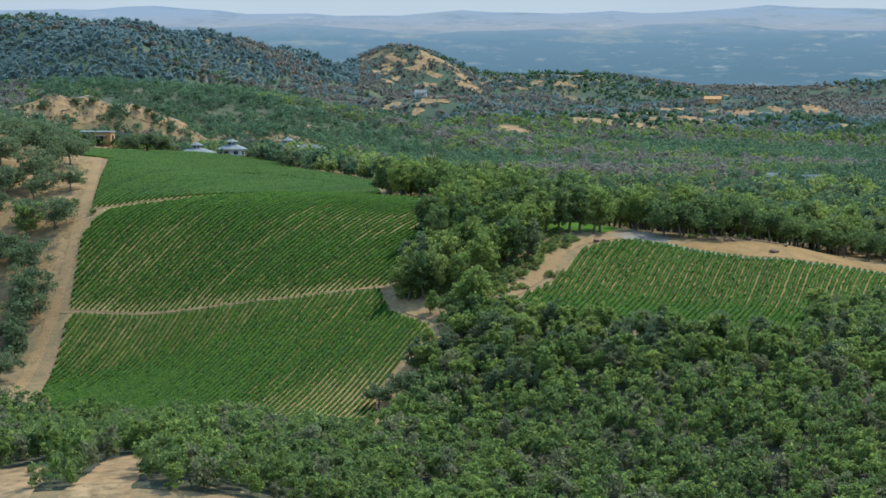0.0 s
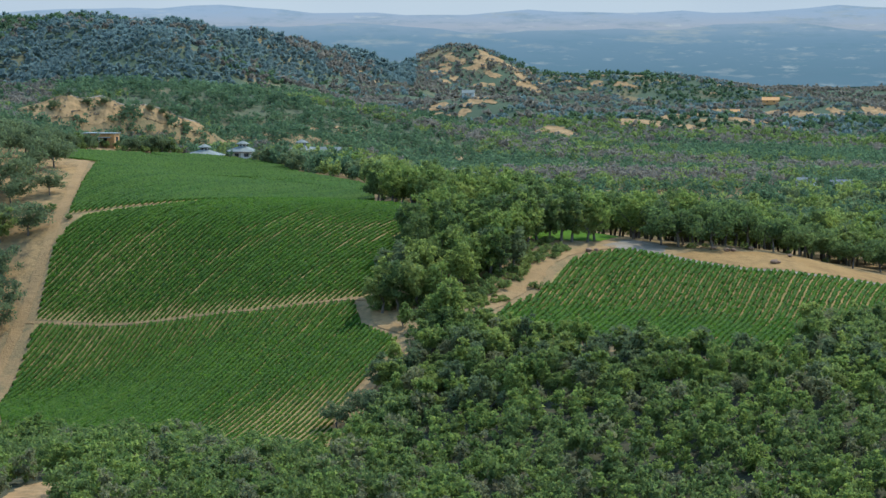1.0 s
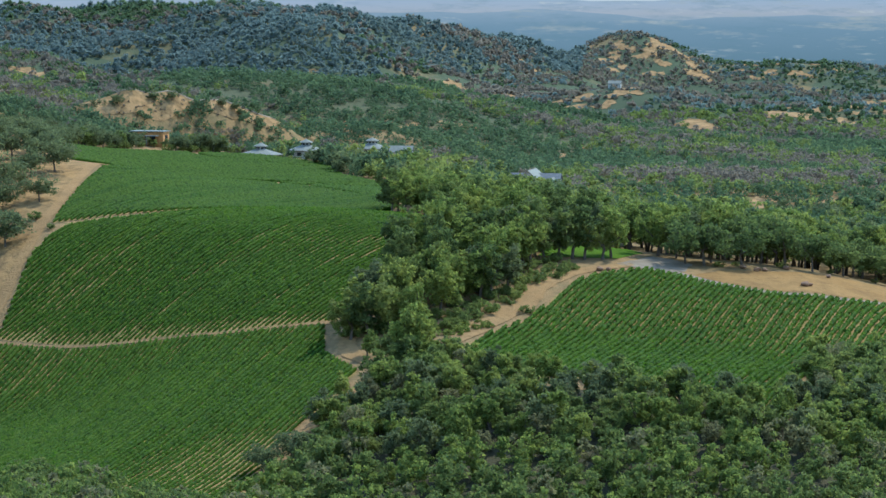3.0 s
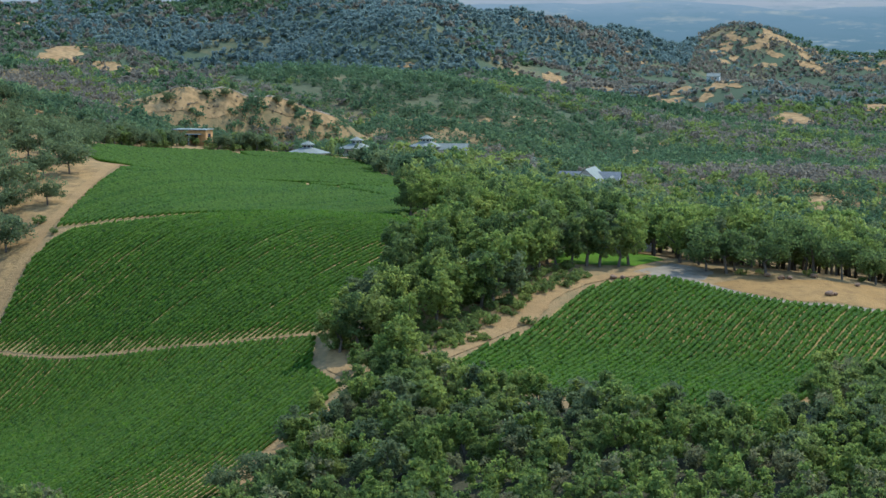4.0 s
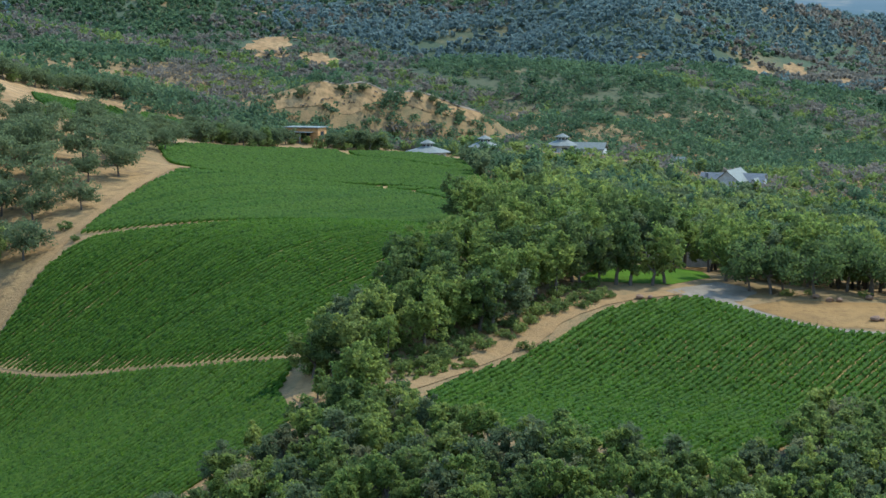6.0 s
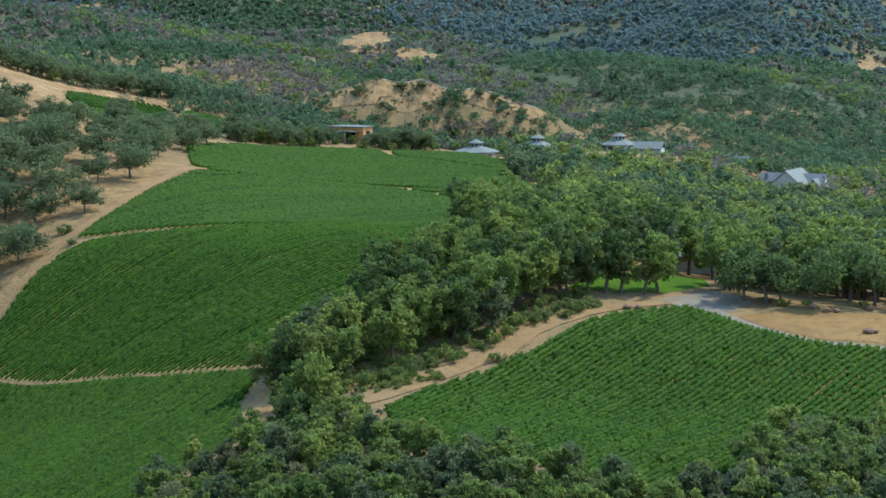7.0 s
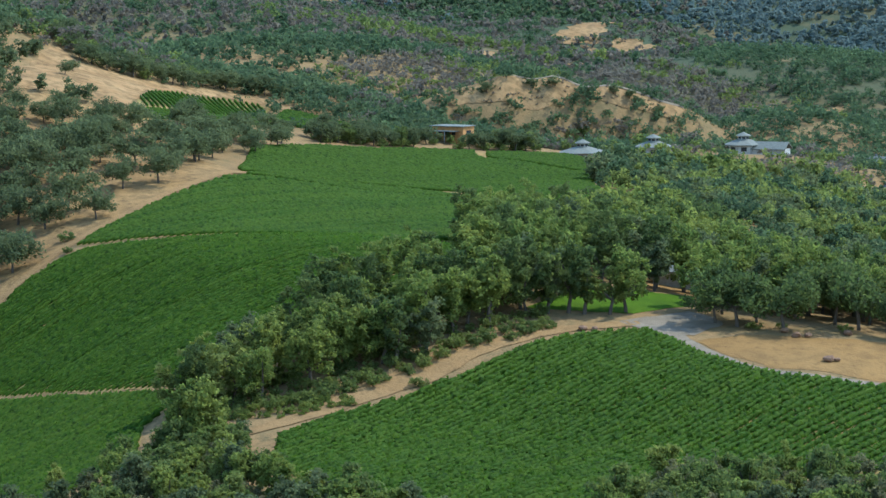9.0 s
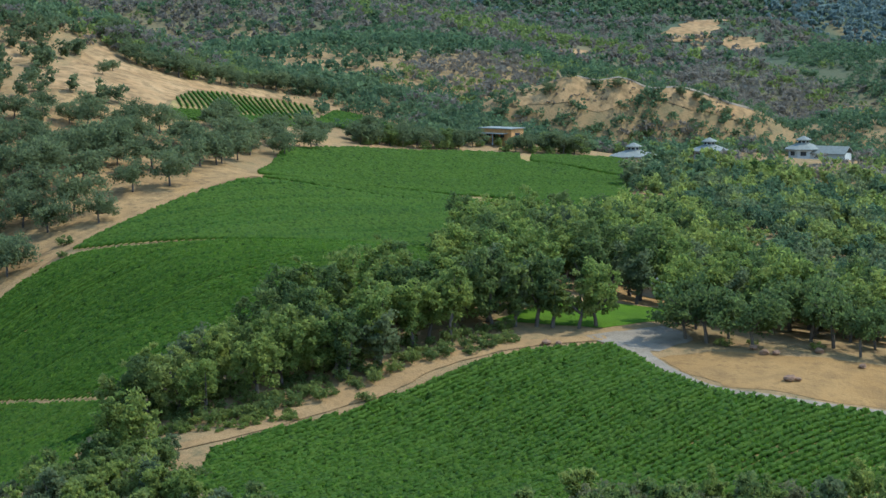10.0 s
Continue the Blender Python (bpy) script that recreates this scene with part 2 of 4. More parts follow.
def cubic(knots, rows, at):
    """Smooth curve through rows (points by knots) at the places given, one for each point."""
    slope = np.gradient(rows, knots, axis=-1)
    i = np.clip(np.searchsorted(knots, at) - 1, 0, len(knots) - 2)
    n, step = np.arange(len(at)), knots[i + 1] - knots[i]
    u = np.clip((at - knots[i]) / step, 0, 1)
    a, b = rows[n, i], rows[n, i + 1]
    p, q = slope[n, i] * step, slope[n, i + 1] * step
    return a + u * (p + u * (3 * (b - a) - 2 * p - q + u * (2 * (a - b) + p + q)))


def ease(v):
    v = np.clip(v, 0, 1)
    return v * v * (3 - 2 * v)


def height(x, y):
    """Ground height at arrays of x and y."""
    x, y = (np.atleast_1d(np.asarray(v, float)).ravel() for v in (x, y))
    near = np.stack([cubic(GRID_X, np.tile(row, (len(x), 1)), x) for row in GRID_Z], 1)
    near = cubic(GRID_Y, near, y)
    hill = 0
    for hx, hy, rise, wide, deep in HILLS + FAR_HILLS:
        hill = hill + (rise * np.exp(-0.5 * (((x - hx) / wide) ** 2 + ((y - hy) / deep) ** 2))) ** 3
    far = np.interp(y, BASE_Y, BASE_Z) + np.cbrt(hill)
    fold = np.sin(x / 47 + 1.3 * np.sin(y / 64)) * np.sin(y / 55 + 1.1 * np.sin(x / 44)) + 0.5 * np.sin(x / 23 + y / 90) * np.sin(y / 31 + 2)
    far = far + fold * (1.9 * ease((y - 1075) / 230) + 3.5 * ease((y - 1250) / 700))
    keep = ease((x + 253) / 60) * ease((146 - x) / 60) * ease((y - 369) / 60) * ease((1029 - y) / 70)
    for hx, hy, drop, wide in HOLLOWS:
        keep_out = np.exp(-(((x - hx) ** 2 + (y - hy) ** 2) / wide ** 2) ** 2)
        far, near = far - drop * keep_out, near - drop * keep_out
    near = near + SWELL[2] * np.exp(-((x - SWELL[0]) ** 2 + (y - SWELL[1]) ** 2) / SWELL[3] ** 2)
    return far + (near - far) * keep


# ---- ground ----
def steps(*spans):
    out = [spans[0][0]]
    for lo, hi, step in spans:
        n = max(1, round((hi - lo) / step))
        out += [lo + (hi - lo) * (i + 1) / n for i in range(n)]
    return np.array(out)


def build_ground():
    xs = steps((-3302.4, -1382.4, 92.2), (-1382.4, -537.6, 26.9), (-537.6, -230.4, 10.8), (-230.4, 199.7, 3.5), (199.7, 537.6, 12.3), (537.6, 2304.0, 92.2))
    ys = steps((-460, 290, 46), (290, 395, 7), (395, 845, 3.5), (845, 1150, 5.4), (1150, 1840, 11), (1840, 3200, 19), (3200, 4640, 60))
    gx, gy = np.meshgrid(xs, ys)
    z = height(gx, gy)
    n, m = len(xs), len(ys)
    i = np.arange(n * (m - 1)).reshape(m - 1, n)[:, :-1].ravel()
    faces = np.stack([i, i + 1, i + n + 1, i + n], 1)
    ob = new("ground", mesh_of("ground", np.stack([gx.ravel(), gy.ravel(), z], 1), faces, DRY, True))
    tagged(ob, "dry tan grass over rolling hills and slopes", "ground", kind="structure")


def inside(poly, x, y):
    x, y = np.asarray(x, float), np.asarray(y, float)
    hit = np.zeros(x.shape, bool)
    for (ax, ay), (bx, by) in zip(poly, poly[1:] + poly[:1]):
        cut = (ay > y) != (by > y)
        hit ^= cut & (x < (bx - ax) * (y - ay) / (by - ay + 1e-12) + ax)
    return hit


def smooth_line(points, step=3.0):
    """A rounded line through the points, with a place every few metres."""
    p = np.array([points[0], *points, points[-1]], float)
    out = []
    for a, b, c, d in zip(p[:-3], p[1:-2], p[2:-1], p[3:]):
        n = max(2, int(np.linalg.norm(c - b) / step))
        for u in np.arange(n) / n:
            out.append(0.5 * (2 * b + (c - a) * u + (2 * a - 5 * b + 4 * c - d) * u * u + (3 * b - a - 3 * c + d) * u ** 3))
    return np.array(out + [p[-1]])


def ragged(outline, step=3.0, rough=1.0):
    """The outline with its edges broken into short uneven pieces."""
    r = np.random.default_rng(len(outline) + int(abs(outline[0][0])))
    out = []
    for a, b in zip(outline, outline[1:] + outline[:1]):
        a, b = np.array(a, float), np.array(b, float)
        n = max(1, int(np.linalg.norm(b - a) / step))
        for k in range(n):
            out.append(tuple(a + (b - a) * k / n + r.uniform(-0.5, 0.5, 2) * rough))
    return out


def drape(name, outline, mat, label, category, lift=0.05, cell=5.0, rough=1.0):
    """A patch of surface lying on the ground within an outline."""
    if rough:
        outline = ragged(outline, max(2.0, rough * 2.2), rough)
    bm = bmesh.new()
    bm.faces.new([bm.verts.new((x, y, 0)) for x, y in outline])
    o = np.array(outline)
    for axis in (0, 1):
        for c in np.arange(o[:, axis].min() + cell / 2, o[:, axis].max(), cell):
            at, way = [0, 0, 0], [0, 0, 0]
            at[axis], way[axis] = c, 1
            bmesh.ops.bisect_plane(bm, geom=bm.verts[:] + bm.edges[:] + bm.faces[:], plane_co=at, plane_no=way)
    bmesh.ops.triangulate(bm, faces=bm.faces[:])
    z = height([v.co.x for v in bm.verts], [v.co.y for v in bm.verts])
    for v, h in zip(bm.verts, z):
        v.co.z = h + lift
    bmesh.ops.recalc_face_normals(bm, faces=bm.faces[:])
    if bm.faces[:][0].normal.z < 0:
        bmesh.ops.reverse_faces(bm, faces=bm.faces[:])
    for f in bm.faces:
        f.smooth = True
    return tagged(part(name, bm, mat), label, category, kind="structure")


def ribbon(name, points, widths, mat, label, category, lift=0.16):
    """A track of varying width along a line."""
    line = smooth_line(points)
    way = np.gradient(line, axis=0)
    way /= np.linalg.norm(way, axis=1)[:, None]
    side = np.stack([-way[:, 1], way[:, 0]], 1)
    w = np.interp(np.linspace(0, 1, len(line)), np.linspace(0, 1, len(widths)), widths)
    w = w * (1 + 0.10 * np.sin(np.arange(len(line)) * 0.9) + 0.07 * np.sin(np.arange(len(line)) * 2.3))
    across = np.linspace(-0.5, 0.5, 5)
    p = line[:, None, :] + side[:, None, :] * (w[:, None] * across[None, :])[:, :, None]
    x, y = p[..., 0].ravel(), p[..., 1].ravel()
    verts = np.stack([x, y, height(x, y) + lift], 1)
    i = (np.arange(len(line) - 1)[:, None] * 5 + np.arange(4)[None, :]).ravel()
    me = mesh_of(name, verts, np.stack([i, i + 5, i + 6, i + 1], 1)[:, ::-1], mat, True)
    return tagged(new(name, me), label, category, kind="structure")


# outlines of the vineyard blocks
LOWER = [(-97.5, 655.8), (-96.8, 606.7), (-89.1, 574.5), (-71.4, 559.1), (-45.3, 553.0), (-26.1, 526.8), (-14.6, 529.9), (-14.6, 554.5), (-10.8, 569.9), (-6.1, 581.4), (-3.8, 596.0), (-13.1, 612.1), (-16.1, 629.5), (-39.9, 634.2), (-72.2, 645.7)]
MIDDLE = [(-97.5, 657.6), (-72.2, 647.0), (-39.9, 635.6), (-13.1, 631.0), (-5.4, 652.8), (1.5, 691.2), (1.5, 710.4), (-7.7, 722.9), (-21.5, 731.6), (-39.9, 726.2), (-56.8, 717.8), (-74.5, 713.2), (-95.2, 709.6), (-99.1, 691.2)]
UPPER = [(-98.8, 711.2), (-92.2, 711.2), (-74.5, 715.0), (-56.8, 719.6), (-39.9, 728.1), (-21.5, 734.2), (-18.4, 756.5), (-20.7, 791.0), (-23.8, 837.1), (-39.9, 832.5), (-76.8, 806.4), (-103.0, 784.0)]
CREST = [(-112.0, 799.0), (-104.0, 789.0), (-76.8, 809.5), (-39.9, 835.6), (-26.1, 841.7), (-38.4, 864.0), (-52.2, 883.2), (-63.0, 931.1), (-89.5, 950.0), (-126.7, 921.6), (-136.5, 883.2), (-136.5, 845.0)]
RIGHT = [(15.8, 609.0), (21.3, 621.5), (26.2, 630), (30, 639), (32.8, 650), (35.2, 659.5), (39.6, 669), (46.4, 676), (51.6, 679.5), (57.5, 676), (66, 669.2), (76, 664.5), (84, 661.8), (97, 665.3), (111.4, 675.8), (142.1, 695.0), (142.1, 668), (124, 648), (114, 634), (104, 624), (95, 618), (88.5, 606), (83.5, 585), (80, 563), (64.5, 575.2), (46.1, 581.4), (26.1, 589.8)]
TERRACE = [(-170, 838), (-190, 875), (-197, 898), (-194, 921), (-184, 934), (-174, 909), (-168, 870)]
SLOPE = [(-168, 832), (-166.5, 868), (-172, 907), (-165, 911), (-157, 856), (-161, 829)]
MEADOW = [(-181, 937), (-160, 940), (-152, 926), (-164, 914), (-172, 910)]
SAND_SLOPE = [(-195, 805), (-211, 831), (-212, 845), (-228, 877), (-229, 884), (-214, 876), (-208, 885), (-205, 907), (-202, 926), (-190, 943), (-184, 937), (-194.5, 921), (-197.5, 898), (-190.5, 874), (-170.5, 837), (-176, 829), (-184, 827), (-191, 816)]
HILLTOP = [(-171.9, 1038.2), (-165.6, 1044.5), (-159.1, 1052.5), (-147.2, 1063), (-139.6, 1069.5), (-138.3, 1062.3), (-144.6, 1052.5), (-156.3, 1042.0), (-166.3, 1035.4), (-176.8, 1030.0), (-175.5, 1034.2)]
HILLTOP_SMALL = [(-137.0, 1072), (-132.7, 1075.5), (-126.3, 1081.2), (-119.7, 1086.9), (-111.5, 1094), (-110.0, 1087.3), (-120.5, 1075.8), (-129.3, 1067.9), (-135.3, 1066.7)]
WOOD_FRONT = [(-110, 425), (-40, 425), (40, 440), (110, 460), (150, 520), (150, 668), (121, 642), (113, 629), (104, 620), (96, 614), (90.5, 604), (85, 582), (81, 560), (64.5, 569.9), (46.1, 576), (26.1, 582.1), (12.3, 602.9), (4.6, 599), (1.5, 585.2), (-6.1, 568.3), (-7.7, 537.6), (-16.9, 519.2), (-29.2, 520.7), (-47.6, 548.4), (-73, 554.5), (-95.2, 569.9), (-125, 580), (-130, 500)]
BELT = [(-11.5, 616.7), (3.1, 619.0), (12.3, 628.2), (20.7, 643.6), (26.1, 658.2), (32.3, 670.5), (42.2, 685.8), (46.1, 695.0), (60, 706), (72, 712), (99.8, 720), (145.9, 738), (153.6, 775.7), (46.1, 768.0), (0.0, 829.4), (-16.9, 829.4), (-16.9, 737.3), (3.1, 718.1), (3.8, 691.2), (-3.1, 652.8)]
CLEARING = [(-66, 402), (-63, 436), (-61.5, 459), (-57, 468), (-51.5, 464), (-51.5, 451), (-53, 436), (-52, 402)]
CLEARING_SMALL = [(-86, 402), (-82, 460), (-74, 457), (-69.5, 447), (-70, 402)]
BARE = [HILLTOP, HILLTOP_SMALL, TERRACE, SLOPE, MEADOW, SAND_SLOPE, [(31, 670), (44, 672), (52, 688), (52, 704), (50, 738), (26, 738), (28, 700), (27, 684)]]
# bare yards and scars, the one at (-50, 1020) opened for the camera's view: x, y, radius
YARDS = [(-94.1, 969, 9), (-83.2, 999, 8), (-62, 1024, 9), (-50, 1020, 10), (-129.5, 950, 8), (-4.5, 1006, 8), (-419, 1690, 16), (56, 1787, 10), (-175, 2156, 14), (-37, 1989, 12),
         (-8, 1945, 8), (146, 1022, 12), (264, 2338, 24), (10, 880, 6), (-230, 1180, 8), (-350, 1260, 9)]

build_ground()
for block, outline in (("lower", LOWER), ("middle", MIDDLE), ("upper", UPPER), ("crest", CREST), ("right", RIGHT), ("terrace", TERRACE), ("slope", SLOPE), ("meadow", MEADOW)):
    drape("vineyard_soil", outline, SOIL, "bare tan tilled soil between the vine rows", "vineyard soil", 0.08, 5.0, 0.6)
ribbon("road", [(-107.5, 794.0), (-105.0, 768.0), (-102.0, 729.6), (-101.0, 695.0), (-101.4, 660.5), (-102.9, 629.8), (-104.4, 599.0), (-115.2, 568.3)], [2.4, 2.6, 2.7, 2.7, 2.9, 3.0, 3.0, 3.0], DIRT, "pale tan dirt road along the vineyard edge", "dirt road")
ribbon("road", [(-100.6, 657.4), (-72.2, 646.7), (-39.9, 635.1), (-15.4, 630.5), (-6.1, 625.9)], [1.2, 0.8, 0.8, 0.9, 2.4], DIRT, "narrow dirt track between two vineyard blocks", "dirt track")
ribbon("road", [(-16.9, 520.7), (-10.8, 537.6), (-11.5, 556.0), (-6.9, 571.4), (-1.5, 585.2), (0.0, 597.5), (-6.9, 608.3), (-9.2, 619.0), (-6.9, 625.9)], [6.1, 5.0, 4.6, 3.1, 2.7, 3.1, 3.8, 3.8, 3.1], DIRT, "curving tan dirt track beside the vines", "dirt track")
ribbon("road", [(0.0, 597.5), (6.1, 603.6), (12.3, 611.3), (18.4, 625.9), (23.8, 639.0), (27.6, 654.3), (33.8, 668.2), (43.0, 678.9), (48.4, 683.5)], [3.0, 3.6, 4.6, 6.0, 8.0, 7.0, 5.0, 4.0, 3.0], DIRT, "eroded tan dirt path along the vineyard edge", "dirt track")
ribbon("road", [(46.1, 685.8), (53.0, 682.0), (59.9, 675.8), (68.4, 668.9), (80.6, 663.6), (96.8, 666.6), (115.2, 680.4), (145.9, 702.7)], [6.9, 3.8, 2.6, 2.2, 2.0, 2.0, 2.0, 2.0], GRAVEL, "pale gravel road along the vine rows", "gravel road")
drape("gravel_court", [(46.1, 684.3), (48.5, 690), (52.2, 698.0), (58.4, 695.9), (62, 690.4), (60.4, 680), (55.3, 678.9)], GRAVEL, "pale gravel turning place", "gravel", 0.09, 5.0, 0.7)
drape("straw_field", [(62.5, 676.3), (68, 684.8), (79.9, 689.6), (96.0, 697.2), (115.2, 707.7), (145.9, 724.1), (145.9, 705.0), (115.2, 682.8), (96.8, 668.9), (80.6, 665.9), (69.9, 670.5)], STRAW, "mown straw-coloured field beside the gravel road", "field", 0.06)
drape("lawn", [(26.1, 681.4), (36.9, 686.1), (44.5, 689.9), (50.0, 703.5), (44.5, 720.4), (33.8, 710.4), (27.6, 695.0)], LAWN, "watered bright green lawn under trees", "lawn", 0.07, 5.0, 0.5)
drape("sandy_slope", HILLTOP, SAND, "bare bleached sandy hilltop", "bare slope", 0.25, 4.0, 2.0)
drape("sandy_slope", HILLTOP_SMALL, SAND, "smaller bare sandy hilltop beside the first", "bare slope", 0.25, 4.0, 2.0)
drape("sandy_slope", SAND_SLOPE, SAND, "bare bleached sandy slope above the vines", "bare slope", 0.15, 4.0, 2.0)
drape("sandy_slope", [(-237, 847), (-236, 860), (-223, 848), (-221, 836), (-226, 832)], SAND, "bare sandy patch under scattered oaks", "bare slope", 0.15, 4.0, 2.0)
drape("sandy_slope", [(-435, 1680), (-410, 1674), (-398, 1690), (-420, 1706)], SAND, "bare bleached sandy scar on a far hill", "bare slope", 0.4, 5.0, 3.0)
drape("forest_floor", WOOD_FRONT, SHADED_LITTER, "forest floor under the near trees, tree shade put into its dark tone", "forest floor", 0.05, 6.0, 1.0)
drape("sandy_slope", CLEARING, SAND, "bare sandy clearing among the near trees", "bare slope", 0.12)
drape("sandy_slope", CLEARING_SMALL, SAND, "small sandy clearing among the near trees", "bare slope", 0.12)
ribbon("road", [(-160.5, 1053.5), (-154, 1058.8), (-148.5, 1063.5), (-142, 1068.5), (-136, 1073.6), (-128, 1080.6), (-120, 1087.5), (-112, 1094.5)], [2.2, 2.2, 2.0, 1.8, 1.8, 2.0, 2.2, 2.0], GRAVEL, "pale track along the crest of the sandy hill", "track", 0.35)
drape("dry_slope", [(-101.5, 700), (-103, 735), (-106, 770), (-109, 797), (-126, 806), (-150, 826), (-185, 820), (-215, 800), (-215, 720), (-150, 660), (-112, 640), (-104, 655)], PALE_GRASS, "pale dry grass under scattered oaks", "dry slope", 0.04)
drape("terrace_floor", [(22, 722), (36, 716), (46, 728), (42, 740), (24, 738)], STRAW, "pale sunlit yard behind the lawn", "terrace", 0.08)
drape("bare_yard", [(-52, 850), (-33, 846), (-30, 856), (-40, 862), (-50, 858)], DIRT, "bare tan yard at the end of the vines", "bare ground", 0.1)
drape("bare_yard", [(-153, 856), (-144, 862), (-137, 864), (-139, 856), (-143, 844), (-149, 846)], SAND, "bare pale yard beside the oaks", "bare ground", 0.1)
drape("bare_yard", [(-144, 888), (-145, 910), (-133, 896), (-135, 876)], SAND, "bare pale yard with dry grass", "bare ground", 0.1)
drape("bare_yard", [(-172, 817), (-168, 833), (-159, 826), (-163, 816)], DIRT, "bare turning place below the terraced vines", "bare ground", 0.1)
ribbon("road", [(-106, 788), (-101, 806), (-93, 820), (-80, 830), (-60, 824), (-36, 802)], [1.6, 1.8, 1.4, 1.4, 1.4, 1.2], DIRT, "narrow track between the upper vine blocks", "dirt track", 0.2)


def scar(x, y, wide, deep, seed):
    """An irregular bare patch on a hillside."""
    r = np.random.default_rng(seed)
    a = np.arange(26) * math.tau / 26
    k = 0.82 + 0.22 * np.sin(2 * a + r.uniform(0, 6)) + 0.16 * np.sin(3 * a + r.uniform(0, 6)) + r.uniform(-0.2, 0.2, 26)
    drape("bare_patch", list(zip(x + np.cos(a) * wide * k, y + np.sin(a) * deep * k)), SAND, "bare orange-tan patch on a wooded hillside", "bare slope", 0.35, 12.0, 0)


# bare patches on the hills: x, y, half-width, half-depth
PATCHES = [
    (-405, 1646, 18, 39), (-364, 1632, 18, 30), (-300, 1319, 10, 12), (-627, 2222, 12, 19), (-261, 2064, 9, 6), (-180, 2097, 12, 26), (-156, 2151, 14, 30), (-104, 2027, 15, 32), (-46, 1895, 11, 15), (-39, 1925, 9, 13), (-19, 1897, 6, 9),
    (50, 1713, 13, 30), (-60, 1297, 10, 8), (-80, 1280, 4, 8), (-16, 2944, 18, 17), (-24, 2914, 12, 12), (-103, 2818, 12, 27), (-62, 2828, 10, 21), (31, 2874, 16, 17),
]
# the same on the farther ridges
PATCHES += [
    (-132, 2558, 14, 10), (97, 1800, 7, 15), (-4, 1226, 5, 11), (28, 1276, 4, 8), (95, 1331, 4, 8), (104, 1828, 20, 45), (147, 1808, 12, 27), (276, 2235, 28, 49), (131, 1870, 19, 16), (335, 2261, 20, 45), (44, 1724, 11, 24), (104, 1006, 5, 7), (99, 1074, 3, 7),
    (154, 954, 4, 9), (22, 1173, 4, 8), (-31, 2901, 12, 9), (-2, 2943, 20, 25), (83, 2975, 12, 12), (-53, 2863, 9, 14), (-72, 2879, 9, 19), (140, 2913, 17, 10), (107, 2918, 13, 10),
]
# and on the slopes behind the vines
PATCHES += [
    (81, 983, 9, 40), (16, 1132, 5, 14), (24, 1122, 5, 14), (34, 1065, 5, 14), (88, 1204, 6, 16), (-6, 1244, 5, 14),
    (-399, 1231, 4, 8), (-310, 1323, 11, 17), (-301, 1356, 8, 18), (-839, 2065, 28, 60), (-896, 2079, 14, 10), (-433, 1455, 4, 8), (-276, 1061, 3, 7), (-131, 1258, 6, 5), (-114, 1259, 6, 13), (-85, 1269, 10, 6), (-65, 1287, 4, 7), (-145, 1260, 5, 4), (-370, 1640, 10, 6), (-381, 1615, 10, 7),
]
rng = np.random.default_rng(31)
for x0, x1, y0, y1, n, small, large in ((-110, 100, 2850, 2985, 34, 4, 10), (40, 330, 1825, 1900, 22, 5, 12), (-160, 60, 1860, 2090, 22, 5, 11), (60, 330, 2180, 2290, 14, 6, 14), (90, 330, 2900, 2990, 12, 5, 11), (-60, 150, 1180, 1330, 9, 3, 6), (-430, -300, 1300, 1660, 8, 4, 8), (-20, 160, 900, 1060, 8, 3, 5), (-40, 220, 1080, 1330, 12, 3, 6), (-120, 120, 1560, 1800, 6, 5, 9), (-420, -240, 1180, 1420, 8, 3, 7)):
    PATCHES += [(rng.uniform(x0, x1), rng.uniform(y0, y1), w, w * 1.2) for w in rng.uniform(small, large, n)]
for k, (x, y, wide, deep) in enumerate(PATCHES):
    scar(x, y, wide, deep, k)


# ---- vine rows ----
# lanes left free between the upper blocks
LANES = [smooth_line(line, 1.5) for line in (
    [(-106, 788), (-101, 806), (-93, 820), (-80, 830), (-60, 824), (-36, 802)],
    [(-112, 935), (-101, 917), (-87, 915), (-68, 907)],
    [(-80, 830), (-66, 834), (-50, 833), (-42, 846)],
)]
# corners where the vines are thinned until soil stripes show to the camera: x, y, radius, how much; and the tracks
# whose edges they thin out along
SPARSE = [(-23, 547, 25, 0.72), (-16, 692, 26, 0.5), (-44, 710, 12, 0.4), (132, 606, 13, 0.8), (-88, 580, 7, 0.7)]
THIN_EDGE = np.concatenate([smooth_line([(-100.6, 659.4), (-72.2, 649.0), (-39.9, 637.6), (-15.4, 632.5), (-6.1, 628.9)], 1.5), smooth_line([(-94, 710), (-74, 713.5), (-57, 718), (-42, 725)], 1.5)])


